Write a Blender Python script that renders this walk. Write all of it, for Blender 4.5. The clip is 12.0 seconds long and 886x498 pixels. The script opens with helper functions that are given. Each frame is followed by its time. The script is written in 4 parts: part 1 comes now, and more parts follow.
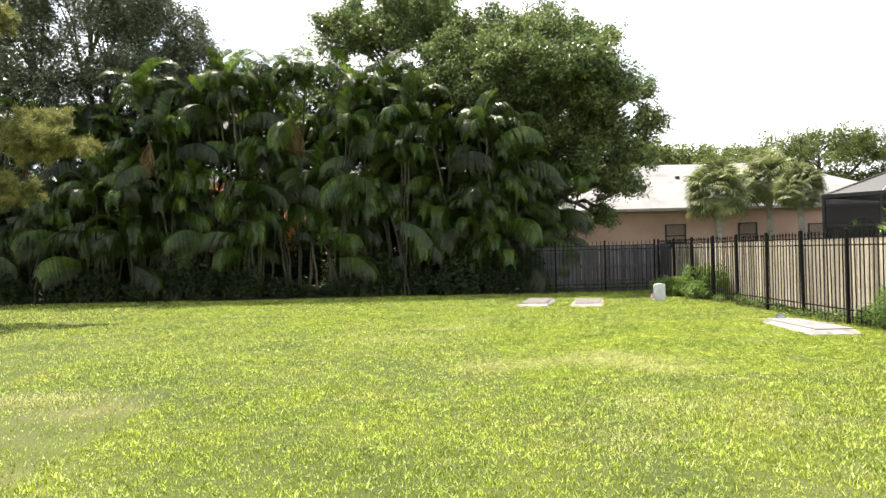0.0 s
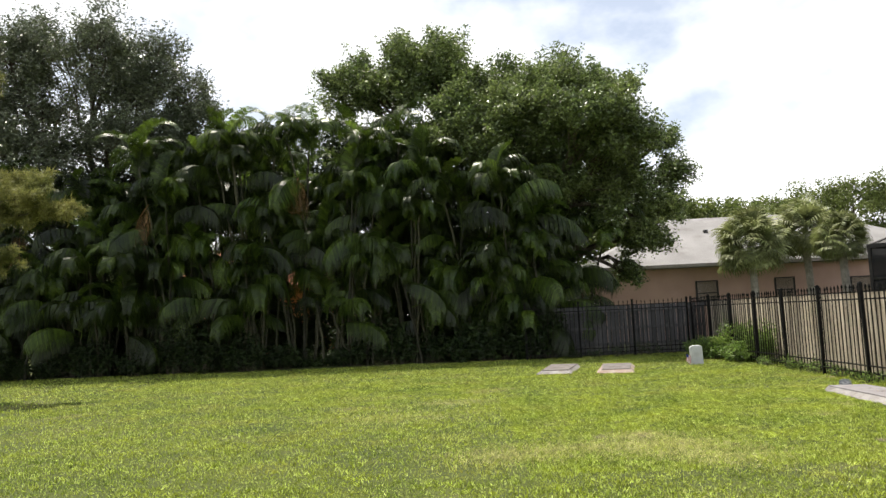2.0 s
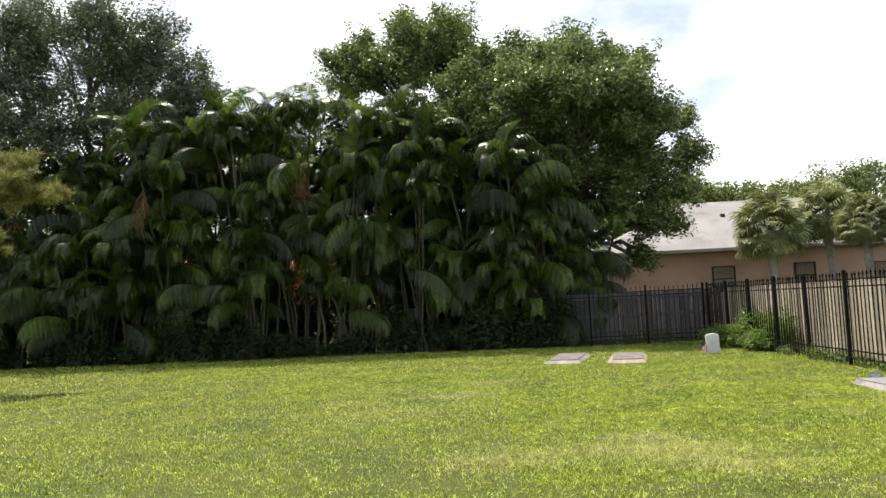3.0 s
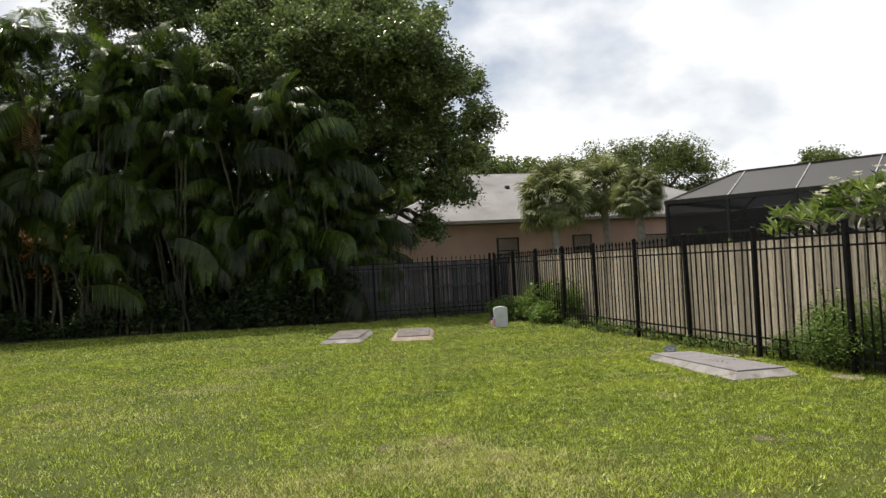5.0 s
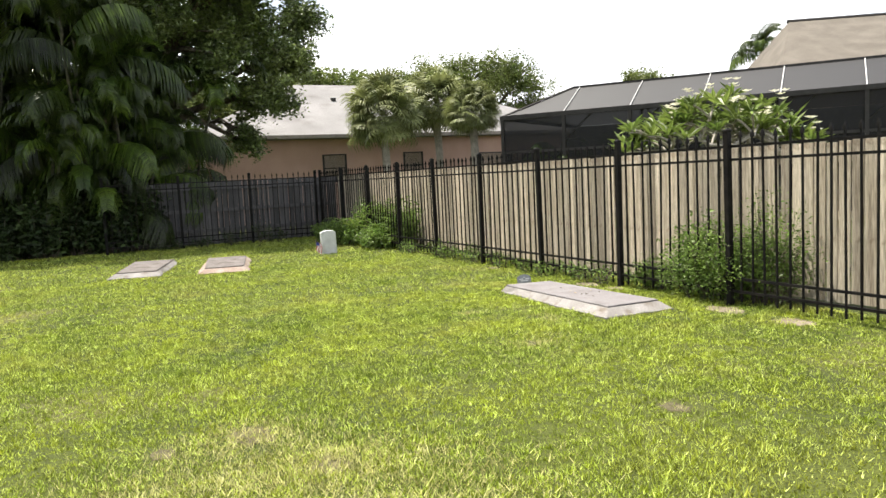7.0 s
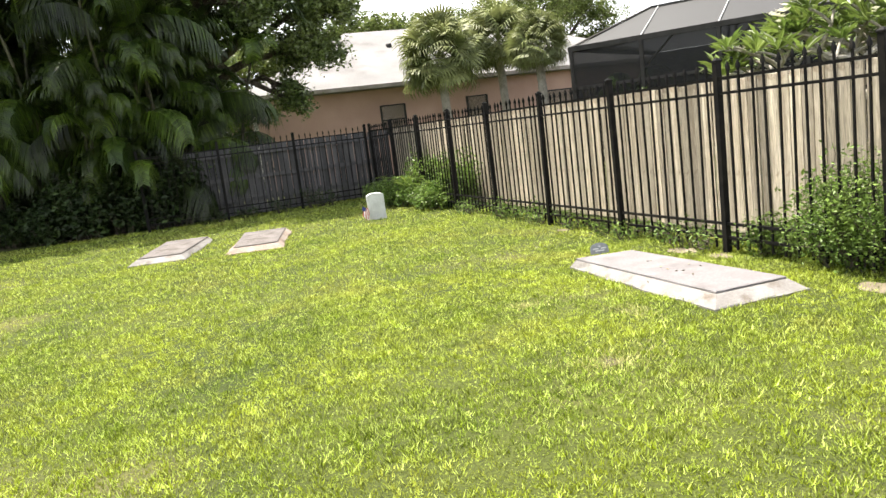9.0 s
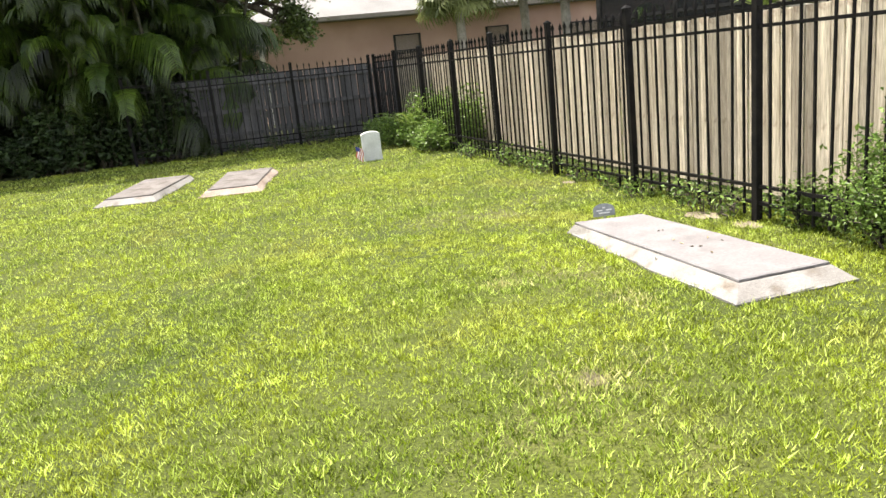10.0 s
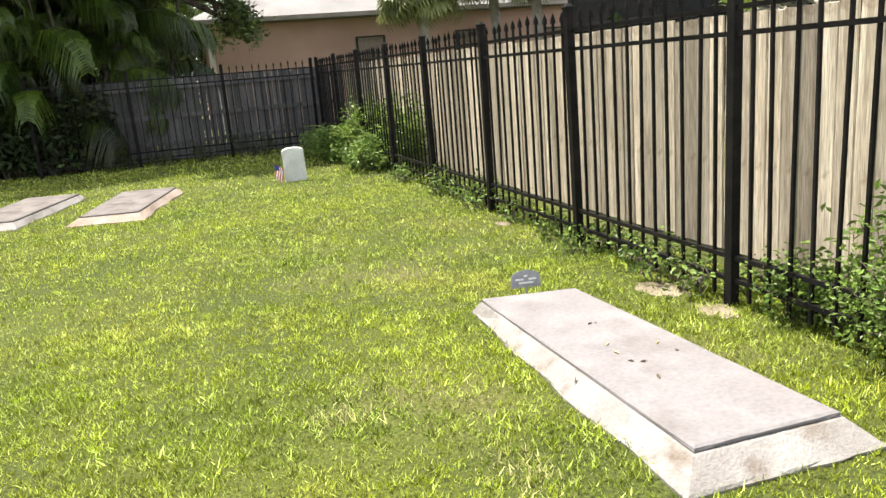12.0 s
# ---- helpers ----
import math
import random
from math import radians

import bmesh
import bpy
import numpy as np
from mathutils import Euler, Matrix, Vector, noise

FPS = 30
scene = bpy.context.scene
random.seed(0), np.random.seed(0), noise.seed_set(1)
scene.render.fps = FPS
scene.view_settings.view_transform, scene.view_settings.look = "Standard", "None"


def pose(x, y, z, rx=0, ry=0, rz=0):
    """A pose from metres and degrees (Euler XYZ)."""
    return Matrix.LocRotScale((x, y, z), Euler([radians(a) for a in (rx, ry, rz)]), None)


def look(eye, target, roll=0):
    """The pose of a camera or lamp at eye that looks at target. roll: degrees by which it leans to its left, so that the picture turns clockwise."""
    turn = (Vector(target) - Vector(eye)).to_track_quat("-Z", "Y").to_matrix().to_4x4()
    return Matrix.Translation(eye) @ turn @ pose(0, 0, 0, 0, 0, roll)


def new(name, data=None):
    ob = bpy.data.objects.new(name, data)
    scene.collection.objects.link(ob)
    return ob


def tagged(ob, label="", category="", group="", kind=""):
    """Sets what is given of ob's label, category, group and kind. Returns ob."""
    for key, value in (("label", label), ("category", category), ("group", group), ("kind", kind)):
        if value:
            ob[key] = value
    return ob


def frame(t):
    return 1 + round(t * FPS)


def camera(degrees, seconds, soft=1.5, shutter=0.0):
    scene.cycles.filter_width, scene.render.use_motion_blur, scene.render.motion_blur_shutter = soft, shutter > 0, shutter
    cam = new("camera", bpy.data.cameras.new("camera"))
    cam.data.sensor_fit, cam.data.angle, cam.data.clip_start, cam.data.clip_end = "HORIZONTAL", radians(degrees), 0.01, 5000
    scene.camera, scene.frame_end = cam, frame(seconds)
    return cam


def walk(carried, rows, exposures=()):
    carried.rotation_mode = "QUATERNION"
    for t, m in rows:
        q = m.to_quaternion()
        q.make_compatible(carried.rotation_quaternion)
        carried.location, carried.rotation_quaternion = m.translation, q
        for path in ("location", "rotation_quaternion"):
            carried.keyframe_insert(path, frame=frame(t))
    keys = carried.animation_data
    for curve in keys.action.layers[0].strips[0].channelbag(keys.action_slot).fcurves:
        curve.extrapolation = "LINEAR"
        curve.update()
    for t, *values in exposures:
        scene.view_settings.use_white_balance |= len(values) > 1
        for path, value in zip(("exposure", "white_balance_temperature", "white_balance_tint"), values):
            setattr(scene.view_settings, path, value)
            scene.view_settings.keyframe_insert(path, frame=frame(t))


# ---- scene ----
cam = camera(60.9, 12.0)
PATH = [
    (0, (0.059, 0.373, 1.654), (0.069, 2.373, 1.661), -1.5),
    (0.5, (0.105, 0.838, 1.65), (0.187, 2.837, 1.66), -2.7),
    (1, (0.196, 1.327, 1.651), (0.161, 3.323, 1.77), -2.6),
    (1.5, (0.299, 1.794, 1.644), (0.253, 3.785, 1.823), -2.7),
    (2, (0.414, 2.305, 1.624), (0.369, 4.297, 1.802), -2.7),
    (2.5, (0.572, 2.779, 1.638), (0.467, 4.77, 1.802), -2.6),
    (4.5, (1.022, 5.021, 1.538), (1.276, 7.003, 1.625), -3.0),
    (5, (1.131, 5.555, 1.567), (1.595, 7.5, 1.613), -2.9),
    (5.5, (1.192, 6.063, 1.561), (1.834, 7.956, 1.494), -3.8),
    (6, (1.42, 6.618, 1.54), (2.118, 8.487, 1.408), -2.8),
    (6.5, (1.523, 7.047, 1.545), (2.306, 8.883, 1.425), -2.0),
    (7, (1.722, 7.491, 1.546), (2.602, 9.277, 1.356), -2.8),
    (7.5, (1.982, 7.903, 1.576), (2.791, 9.716, 1.332), -3.5),
    (9.5, (3.348, 9.699, 1.583), (3.984, 11.558, 1.207), -7.2),
    (10, (3.768, 10.177, 1.555), (4.345, 12.031, 1.077), -6.0),
    (10.5, (4.124, 10.582, 1.536), (4.703, 12.462, 1.174), -6.7),
    (11, (4.539, 10.976, 1.529), (5.15, 12.836, 1.118), -5.6),
    (11.5, (4.87, 11.299, 1.509), (5.49, 13.146, 1.054), -5.0),
    (12, (5.135, 11.701, 1.54), (5.75, 13.544, 1.067), -4.7),
]
EXPOSURES = [(0, 1.65), (0.5, 1.15), (1.0, 1.10), (1.5, 1.05), (2.0, 0.90), (2.5, 1.05), (4.5, 0.75), (5.0, 0.40), (5.5, 0.35), (6.0, 0.90), (6.5, 1.03), (7.0, 1.25), (7.5, 1.45), (9.5, 1.64), (10.5, 1.64), (11.5, 1.59), (12, 1.56)]
walk(cam, [(t, look(eye, target, roll)) for t, eye, target, roll in PATH], EXPOSURES)

# ---- sky, sun ----
SUN = Vector((-0.20, 0.31, 0.93)).normalized()      # towards the sun
world = bpy.data.worlds.new("sky")
scene.world = world
world.use_nodes = True
wn, wl = world.node_tree.nodes, world.node_tree.links
wn.clear()
w_out = wn.new("ShaderNodeOutputWorld")
w_bg = wn.new("ShaderNodeBackground")
w_sky = wn.new("ShaderNodeTexSky")
w_sky.sky_type, w_sky.sun_disc = "NISHITA", False
w_sky.sun_elevation = math.asin(SUN.z)
w_sky.sun_rotation = math.atan2(SUN.x, SUN.y)
w_sky.dust_density, w_sky.air_density = 2.0, 1.0
w_co = wn.new("ShaderNodeTexCoord")
w_map = wn.new("ShaderNodeMapping")
w_map.inputs["Scale"].default_value = (1.0, 1.0, 1.7)
w_noise = wn.new("ShaderNodeTexNoise")
w_noise.inputs["Scale"].default_value, w_noise.inputs["Detail"].default_value = 3.2, 7.0
w_noise.inputs["Roughness"].default_value = 0.52
w_ramp = wn.new("ShaderNodeValToRGB")
w_ramp.color_ramp.elements[0].position, w_ramp.color_ramp.elements[1].position = 0.40, 0.56
w_ramp.color_ramp.elements[0].color = (0.28, 0.28, 0.28, 1)      # a thin veil over the blue
w_noise2 = wn.new("ShaderNodeTexNoise")
w_noise2.inputs["Scale"].default_value, w_noise2.inputs["Detail"].default_value = 5.0, 4.0
w_ramp2 = wn.new("ShaderNodeValToRGB")
w_ramp2.color_ramp.elements[0].position, w_ramp2.color_ramp.elements[1].position = 0.30, 0.46
w_ramp2.color_ramp.elements[0].color = (8.7, 8.95, 9.3, 1)
w_ramp2.color_ramp.elements[1].color = (10.6, 10.7, 10.8, 1)
w_mix = wn.new("ShaderNodeMixRGB")
w_bg.inputs["Strength"].default_value = 0.075
wl.new(w_co.outputs["Generated"], w_map.inputs["Vector"])
wl.new(w_map.outputs["Vector"], w_noise.inputs["Vector"])
wl.new(w_map.outputs["Vector"], w_noise2.inputs["Vector"])
w_sep = wn.new("ShaderNodeSeparateXYZ")      # a cloud layer seen edge-on closes up towards the horizon
w_low = wn.new("ShaderNodeMapRange")
w_low.inputs["From Min"].default_value, w_low.inputs["From Max"].default_value = 0.0, 0.75
w_low.inputs["To Min"].default_value, w_low.inputs["To Max"].default_value = 0.13, -0.11
w_add = wn.new("ShaderNodeMath")
wl.new(w_co.outputs["Generated"], w_sep.inputs["Vector"])
wl.new(w_sep.outputs["Z"], w_low.inputs["Value"])
wl.new(w_noise.outputs["Fac"], w_add.inputs[0])
wl.new(w_low.outputs["Result"], w_add.inputs[1])
wl.new(w_add.outputs["Value"], w_ramp.inputs["Fac"])
wl.new(w_noise2.outputs["Fac"], w_ramp2.inputs["Fac"])
wl.new(w_ramp.outputs["Color"], w_mix.inputs["Fac"])
wl.new(w_sky.outputs["Color"], w_mix.inputs["Color1"])
wl.new(w_ramp2.outputs["Color"], w_mix.inputs["Color2"])
wl.new(w_mix.outputs["Color"], w_bg.inputs["Color"])
wl.new(w_bg.outputs["Background"], w_out.inputs["Surface"])
sun_data = bpy.data.lights.new("sun", "SUN")
sun_data.energy, sun_data.angle, sun_data.color = 5.0, radians(0.6), (1.0, 0.93, 0.80)
sun = new("sun", sun_data)
sun.matrix_world = look(SUN * 60, (0, 0, 0))


# ---- materials ----
def material(name, a, b, scale=4.0, rough=0.8, fine=40.0, fine_amount=0.25, bump=0.3, bump_scale=60.0, stretch=(1, 1, 1),
             per_object=0.0, per_island=0.0, see_through=0.0, metal=0.0, spot=None, spot_scale=1.5, spot_range=(0.6, 0.7), spec=0.3, straw=None):
    """Two tones mixed by broad and fine noise, varied per object or island, with relief; see_through: light that leaves pass on."""
    m = bpy.data.materials.new(name)
    m.use_nodes = True
    n, l = m.node_tree.nodes, m.node_tree.links
    bsdf, out = n["Principled BSDF"], n["Material Output"]
    bsdf.inputs["Roughness"].default_value, bsdf.inputs["Metallic"].default_value = rough, metal
    bsdf.inputs["Specular IOR Level"].default_value = spec
    co, mp = n.new("ShaderNodeTexCoord"), n.new("ShaderNodeMapping")
    mp.inputs["Scale"].default_value = stretch
    l.new(co.outputs["Object"], mp.inputs["Vector"])
    if per_object:
        ident, shift = n.new("ShaderNodeObjectInfo"), n.new("ShaderNodeVectorMath")
        shift.operation = "SCALE"
        shift.inputs[0].default_value = (37.0, 23.0, 51.0)
        l.new(ident.outputs["Random"], shift.inputs["Scale"])
        l.new(shift.outputs["Vector"], mp.inputs["Location"])
    broad = n.new("ShaderNodeTexNoise")
    broad.inputs["Scale"].default_value, broad.inputs["Detail"].default_value = scale, 4.0
    l.new(mp.outputs["Vector"], broad.inputs["Vector"])
    grain = n.new("ShaderNodeTexNoise")
    grain.inputs["Scale"].default_value, grain.inputs["Detail"].default_value = fine, 3.0
    l.new(mp.outputs["Vector"], grain.inputs["Vector"])
    ramp = n.new("ShaderNodeValToRGB")
    ramp.color_ramp.elements[0].position, ramp.color_ramp.elements[1].position = 0.32, 0.68
    ramp.color_ramp.elements[0].color, ramp.color_ramp.elements[1].color = (*a, 1), (*b, 1)
    l.new(broad.outputs["Fac"], ramp.inputs["Fac"])
    colour = ramp.outputs["Color"]
    if spot:
        sp = n.new("ShaderNodeTexNoise")
        sp.inputs["Scale"].default_value, sp.inputs["Detail"].default_value = spot_scale, 5.0
        l.new(co.outputs["Object"], sp.inputs["Vector"])
        sr = n.new("ShaderNodeMapRange")
        sr.inputs["From Min"].default_value, sr.inputs["From Max"].default_value = spot_range
        l.new(sp.outputs["Fac"], sr.inputs["Value"])
        sm = n.new("ShaderNodeMixRGB")
        sm.inputs["Color2"].default_value = (*spot, 1)
        l.new(sr.outputs["Result"], sm.inputs["Fac"])
        l.new(colour, sm.inputs["Color1"])
        colour = sm.outputs["Color"]
    if straw:
        isl, pick, sm2 = n.new("ShaderNodeNewGeometry"), n.new("ShaderNodeMapRange"), n.new("ShaderNodeMixRGB")
        pick.inputs["From Min"].default_value, pick.inputs["From Max"].default_value = 0.62, 1.0
        sm2.inputs["Color2"].default_value = (*straw, 1)
        l.new(isl.outputs["Random Per Island"], pick.inputs["Value"])
        l.new(pick.outputs["Result"], sm2.inputs["Fac"])
        l.new(colour, sm2.inputs["Color1"])
        colour = sm2.outputs["Color"]
    value = n.new("ShaderNodeMapRange")
    value.inputs["From Min"].default_value, value.inputs["From Max"].default_value = 0.3, 0.7
    value.inputs["To Min"].default_value, value.inputs["To Max"].default_value = 1 - fine_amount, 1 + fine_amount
    l.new(grain.outputs["Fac"], value.inputs["Value"])
    factor = value.outputs["Result"]
    for amount, node, socket in ((per_object, "ShaderNodeObjectInfo", "Random"), (per_island, "ShaderNodeNewGeometry", "Random Per Island")):
        if amount:
            source, vary, times = n.new(node), n.new("ShaderNodeMapRange"), n.new("ShaderNodeMath")
            vary.inputs["To Min"].default_value, vary.inputs["To Max"].default_value = 1 - amount, 1 + amount
            times.operation = "MULTIPLY"
            l.new(source.outputs[socket], vary.inputs["Value"])
            l.new(factor, times.inputs[0])
            l.new(vary.outputs["Result"], times.inputs[1])
            factor = times.outputs["Value"]
    tint = n.new("ShaderNodeVectorMath")
    tint.operation = "SCALE"
    l.new(colour, tint.inputs[0])
    l.new(factor, tint.inputs["Scale"])
    l.new(tint.outputs["Vector"], bsdf.inputs["Base Color"])
    if bump:
        bn, bt = n.new("ShaderNodeBump"), n.new("ShaderNodeTexNoise")
        bt.inputs["Scale"].default_value, bt.inputs["Detail"].default_value = bump_scale, 4.0
        bn.inputs["Strength"].default_value, bn.inputs["Distance"].default_value = bump, 0.02
        l.new(mp.outputs["Vector"], bt.inputs["Vector"])
        l.new(bt.outputs["Fac"], bn.inputs["Height"])
        l.new(bn.outputs["Normal"], bsdf.inputs["Normal"])
    if see_through:
        tr, mix = n.new("ShaderNodeBsdfTranslucent"), n.new("ShaderNodeMixShader")
        mix.inputs["Fac"].default_value = see_through
        l.new(tint.outputs["Vector"], tr.inputs["Color"])
        l.new(bsdf.outputs["BSDF"], mix.inputs[1])
        l.new(tr.outputs["BSDF"], mix.inputs[2])
        l.new(mix.outputs["Shader"], out.inputs["Surface"])
    return m


def clear_pane(name, tint, rough, fac):
    """A pane or mesh screen: part clear, part of its own colour."""
    m = bpy.data.materials.new(name)
    m.use_nodes = True
    n, l = m.node_tree.nodes, m.node_tree.links
    tr, mix = n.new("ShaderNodeBsdfTransparent"), n.new("ShaderNodeMixShader")
    n["Principled BSDF"].inputs["Base Color"].default_value = (*tint, 1)
    n["Principled BSDF"].inputs["Roughness"].default_value = rough
    mix.inputs["Fac"].default_value = fac
    l.new(tr.outputs["BSDF"], mix.inputs[1])
    l.new(n["Principled BSDF"].outputs["BSDF"], mix.inputs[2])
    l.new(mix.outputs["Shader"], n["Material Output"].inputs["Surface"])
    return m


M_GROUND = material("lawn_soil", (0.030, 0.042, 0.006), (0.062, 0.074, 0.010), 0.5, 0.95, 55, 0.6, 0.8, 60,
                    spot=(0.11, 0.10, 0.04), spot_scale=0.42, spot_range=(0.56, 0.74))
M_GRASS = material("grass_blades", (0.146, 0.222, 0.009), (0.342, 0.400, 0.021), 0.9, 0.5, 6.0, 0.36, 0, per_island=0.78,
                   see_through=0.34, spot=(0.38, 0.365, 0.070), spot_scale=0.75, spot_range=(0.54, 0.74), spec=0.35, straw=(0.45, 0.52, 0.15))
M_STRAW = material("dry_grass_blades", (0.38, 0.365, 0.13), (0.55, 0.53, 0.24), 1.5, 0.7, 9, 0.25, 0, per_island=0.6, see_through=0.25)
M_THATCH = material("brown_thatch", (0.050, 0.044, 0.022), (0.12, 0.105, 0.055), 9, 0.95, 60, 0.5, 0.7, 80)
M_OAK = material("oak_leaves", (0.070, 0.108, 0.027), (0.178, 0.225, 0.070), 0.7, 0.33, 6, 0.2, 0, per_island=0.65, see_through=0.30, spec=0.65)
M_OAKGREY = material("grey_green_leaves", (0.058, 0.076, 0.038), (0.125, 0.145, 0.080), 0.6, 0.34, 6, 0.2, 0, per_island=0.55, see_through=0.2, spec=0.65)
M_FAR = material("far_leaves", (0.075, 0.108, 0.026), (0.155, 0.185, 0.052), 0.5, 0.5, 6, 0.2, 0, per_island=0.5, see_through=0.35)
M_PALM = material("palm_leaflets", (0.017, 0.034, 0.006), (0.075, 0.115, 0.013), 1.2, 0.38, 9, 0.2, 0, per_object=0.65, per_island=0.4, see_through=0.42, spec=0.5)
M_DRY = material("dry_fronds", (0.22, 0.10, 0.035), (0.38, 0.24, 0.11), 2.5, 0.8, 20, 0.3, 0, per_object=0.3, see_through=0.25)
M_CANE = material("palm_cane", (0.022, 0.025, 0.014), (0.075, 0.068, 0.040), 3, 0.6, 18, 0.3, 0.4, 25, stretch=(1, 1, 4), per_object=0.45)
M_SABAL = material("sabal_leaflets", (0.105, 0.13, 0.042), (0.205, 0.22, 0.09), 1.5, 0.5, 9, 0.2, 0, per_object=0.3, per_island=0.3, see_through=0.25)
M_BARK = material("bark", (0.05, 0.04, 0.03), (0.13, 0.11, 0.085), 5, 0.95, 30, 0.35, 0.8, 25, stretch=(1, 1, 0.35))
M_PALEBARK = material("pale_bark", (0.22, 0.20, 0.17), (0.36, 0.33, 0.29), 6, 0.85, 30, 0.25, 0.5, 30)
M_PINE = material("pine_needles", (0.13, 0.145, 0.035), (0.25, 0.245, 0.075), 1.2, 0.6, 6, 0.2, 0, per_island=0.45, see_through=0.25)
M_SHRUB = material("shrub_leaves", (0.075, 0.135, 0.022), (0.185, 0.265, 0.055), 2.5, 0.45, 9, 0.2, 0, per_island=0.55, see_through=0.3)
# Foliage darkened in its colour to carry the deep shade of the grove.
M_UNDERSHADE = material("shade_dark_leaves", (0.014, 0.028, 0.008), (0.036, 0.058, 0.014), 1.5, 0.5, 9, 0.2, 0, per_island=0.5, see_through=0.2)
M_PLUM = material("plumeria_leaves", (0.078, 0.128, 0.024), (0.175, 0.225, 0.052), 2.5, 0.4, 9, 0.15, 0, per_island=0.45, see_through=0.35, spec=0.5)
M_PETAL = material("white_petals", (0.72, 0.70, 0.55), (0.82, 0.80, 0.70), 5, 0.6, 20, 0.08, 0, see_through=0.2)
M_IRON = material("black_iron", (0.007, 0.007, 0.0075), (0.015, 0.0135, 0.0125), 9, 0.5, 90, 0.25, 0.12, 160, per_object=0.15, spec=0.06)
M_WOOD = material("weathered_cedar", (0.275, 0.228, 0.172), (0.505, 0.445, 0.355), 2.2, 0.85, 22, 0.40, 0.35, 30, stretch=(7, 7, 0.3), per_object=0.40,
                  spot=(0.17, 0.12, 0.082), spot_scale=5.0, spot_range=(0.60, 0.72))
# The cedar again, darkened to grey: the end fence's shade is in its colour.
M_WOODSHADE = material("shade_dark_cedar", (0.056, 0.056, 0.058), (0.105, 0.10, 0.10), 2.2, 0.9, 22, 0.22, 0.35, 30, stretch=(7, 7, 0.45), per_object=0.25)
M_STONE = material("weathered_concrete", (0.148, 0.138, 0.143), (0.200, 0.190, 0.196), 2.6, 0.9, 45, 0.12, 0.12, 90,
                   spot=(0.130, 0.120, 0.122), spot_scale=2.8, spot_range=(0.50, 0.72))
M_STONEPALE = material("pale_concrete", (0.175, 0.162, 0.155), (0.255, 0.245, 0.239), 3.2, 0.9, 50, 0.12, 0.35, 90,
                       spot=(0.12, 0.095, 0.075), spot_scale=5.0, spot_range=(0.54, 0.72))
M_OLDSTONE = material("dark_weathered_stone", (0.098, 0.086, 0.082), (0.160, 0.146, 0.142), 3.0, 0.9, 45, 0.16, 0.2, 80,
                      spot=(0.075, 0.062, 0.056), spot_scale=3.5, spot_range=(0.50, 0.68))
M_BRICKISH = material("red_stained_concrete", (0.215, 0.150, 0.118), (0.29, 0.25, 0.22), 4, 0.9, 40, 0.2, 0.4, 70)
M_MARBLE = material("white_marble", (0.50, 0.51, 0.51), (0.64, 0.65, 0.65), 5, 0.55, 40, 0.08, 0.12, 120,
                    spot=(0.45, 0.46, 0.44), spot_scale=7, spot_range=(0.58, 0.75))
M_STUCCO = material("pink_beige_stucco", (0.43, 0.285, 0.235), (0.51, 0.35, 0.29), 0.9, 0.92, 60, 0.09, 0.3, 120)
M_ROOF = material("pale_tile_roof", (0.170, 0.165, 0.166), (0.228, 0.222, 0.224), 0.8, 0.85, 30, 0.14, 0.4, 40,
                  spot=(0.125, 0.115, 0.112), spot_scale=0.7, spot_range=(0.54, 0.74))
M_TANROOF = material("tan_shingles", (0.100, 0.088, 0.074), (0.140, 0.124, 0.106), 1.2, 0.9, 40, 0.14, 0.3, 50)
M_TERRA = material("terracotta_roof", (0.32, 0.11, 0.055), (0.44, 0.19, 0.11), 2, 0.85, 20, 0.2, 0.4, 20)
M_ORANGE = material("orange_stucco", (0.48, 0.19, 0.09), (0.56, 0.26, 0.14), 1.2, 0.9, 40, 0.1, 0.3, 90)
M_EAVE = material("weathered_eave", (0.26, 0.225, 0.20), (0.36, 0.32, 0.29), 3, 0.8, 40, 0.1, 0.1, 80)
M_BLIND = material("brown_blind", (0.36, 0.275, 0.21), (0.45, 0.35, 0.28), 2, 0.7, 40, 0.1, 0)
M_TRIM = material("pale_trim", (0.62, 0.58, 0.53), (0.72, 0.69, 0.65), 3, 0.6, 40, 0.06, 0.1, 80)
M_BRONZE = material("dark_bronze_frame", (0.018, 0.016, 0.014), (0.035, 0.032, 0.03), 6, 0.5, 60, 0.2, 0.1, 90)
M_WHITEBAR = material("pale_rib", (0.50, 0.50, 0.50), (0.62, 0.62, 0.62), 4, 0.5, 50, 0.1, 0)
M_SCREEN = clear_pane("dark_mesh_screen", (0.014, 0.014, 0.017), 0.6, 0.94)
M_SCREENWALL = clear_pane("dark_mesh_screen_wall", (0.008, 0.008, 0.009), 0.8, 0.80)
M_GLASS = clear_pane("dark_window_glass", (0.03, 0.035, 0.04), 0.08, 0.15)
M_SIGN = material("grey_marker_metal", (0.20, 0.21, 0.23), (0.30, 0.31, 0.33), 20, 0.45, 90, 0.12, 0.1, 150, metal=0.5)
M_SIGNPALE = material("pale_lettering", (0.62, 0.62, 0.62), (0.72, 0.72, 0.72), 20, 0.5, 90, 0.05, 0)
M_RED = material("red_cloth", (0.36, 0.07, 0.06), (0.44, 0.10, 0.08), 20, 0.8, 60, 0.1, 0, see_through=0.2)
M_CLOTH = material("white_cloth", (0.74, 0.73, 0.72), (0.82, 0.81, 0.80), 20, 0.8, 60, 0.05, 0, see_through=0.2)
M_BLUE = material("blue_cloth", (0.03, 0.04, 0.16), (0.05, 0.06, 0.22), 20, 0.8, 60, 0.1, 0)
M_STICK = material("pale_stick", (0.40, 0.30, 0.18), (0.5, 0.4, 0.27), 20, 0.7, 60, 0.1, 0)
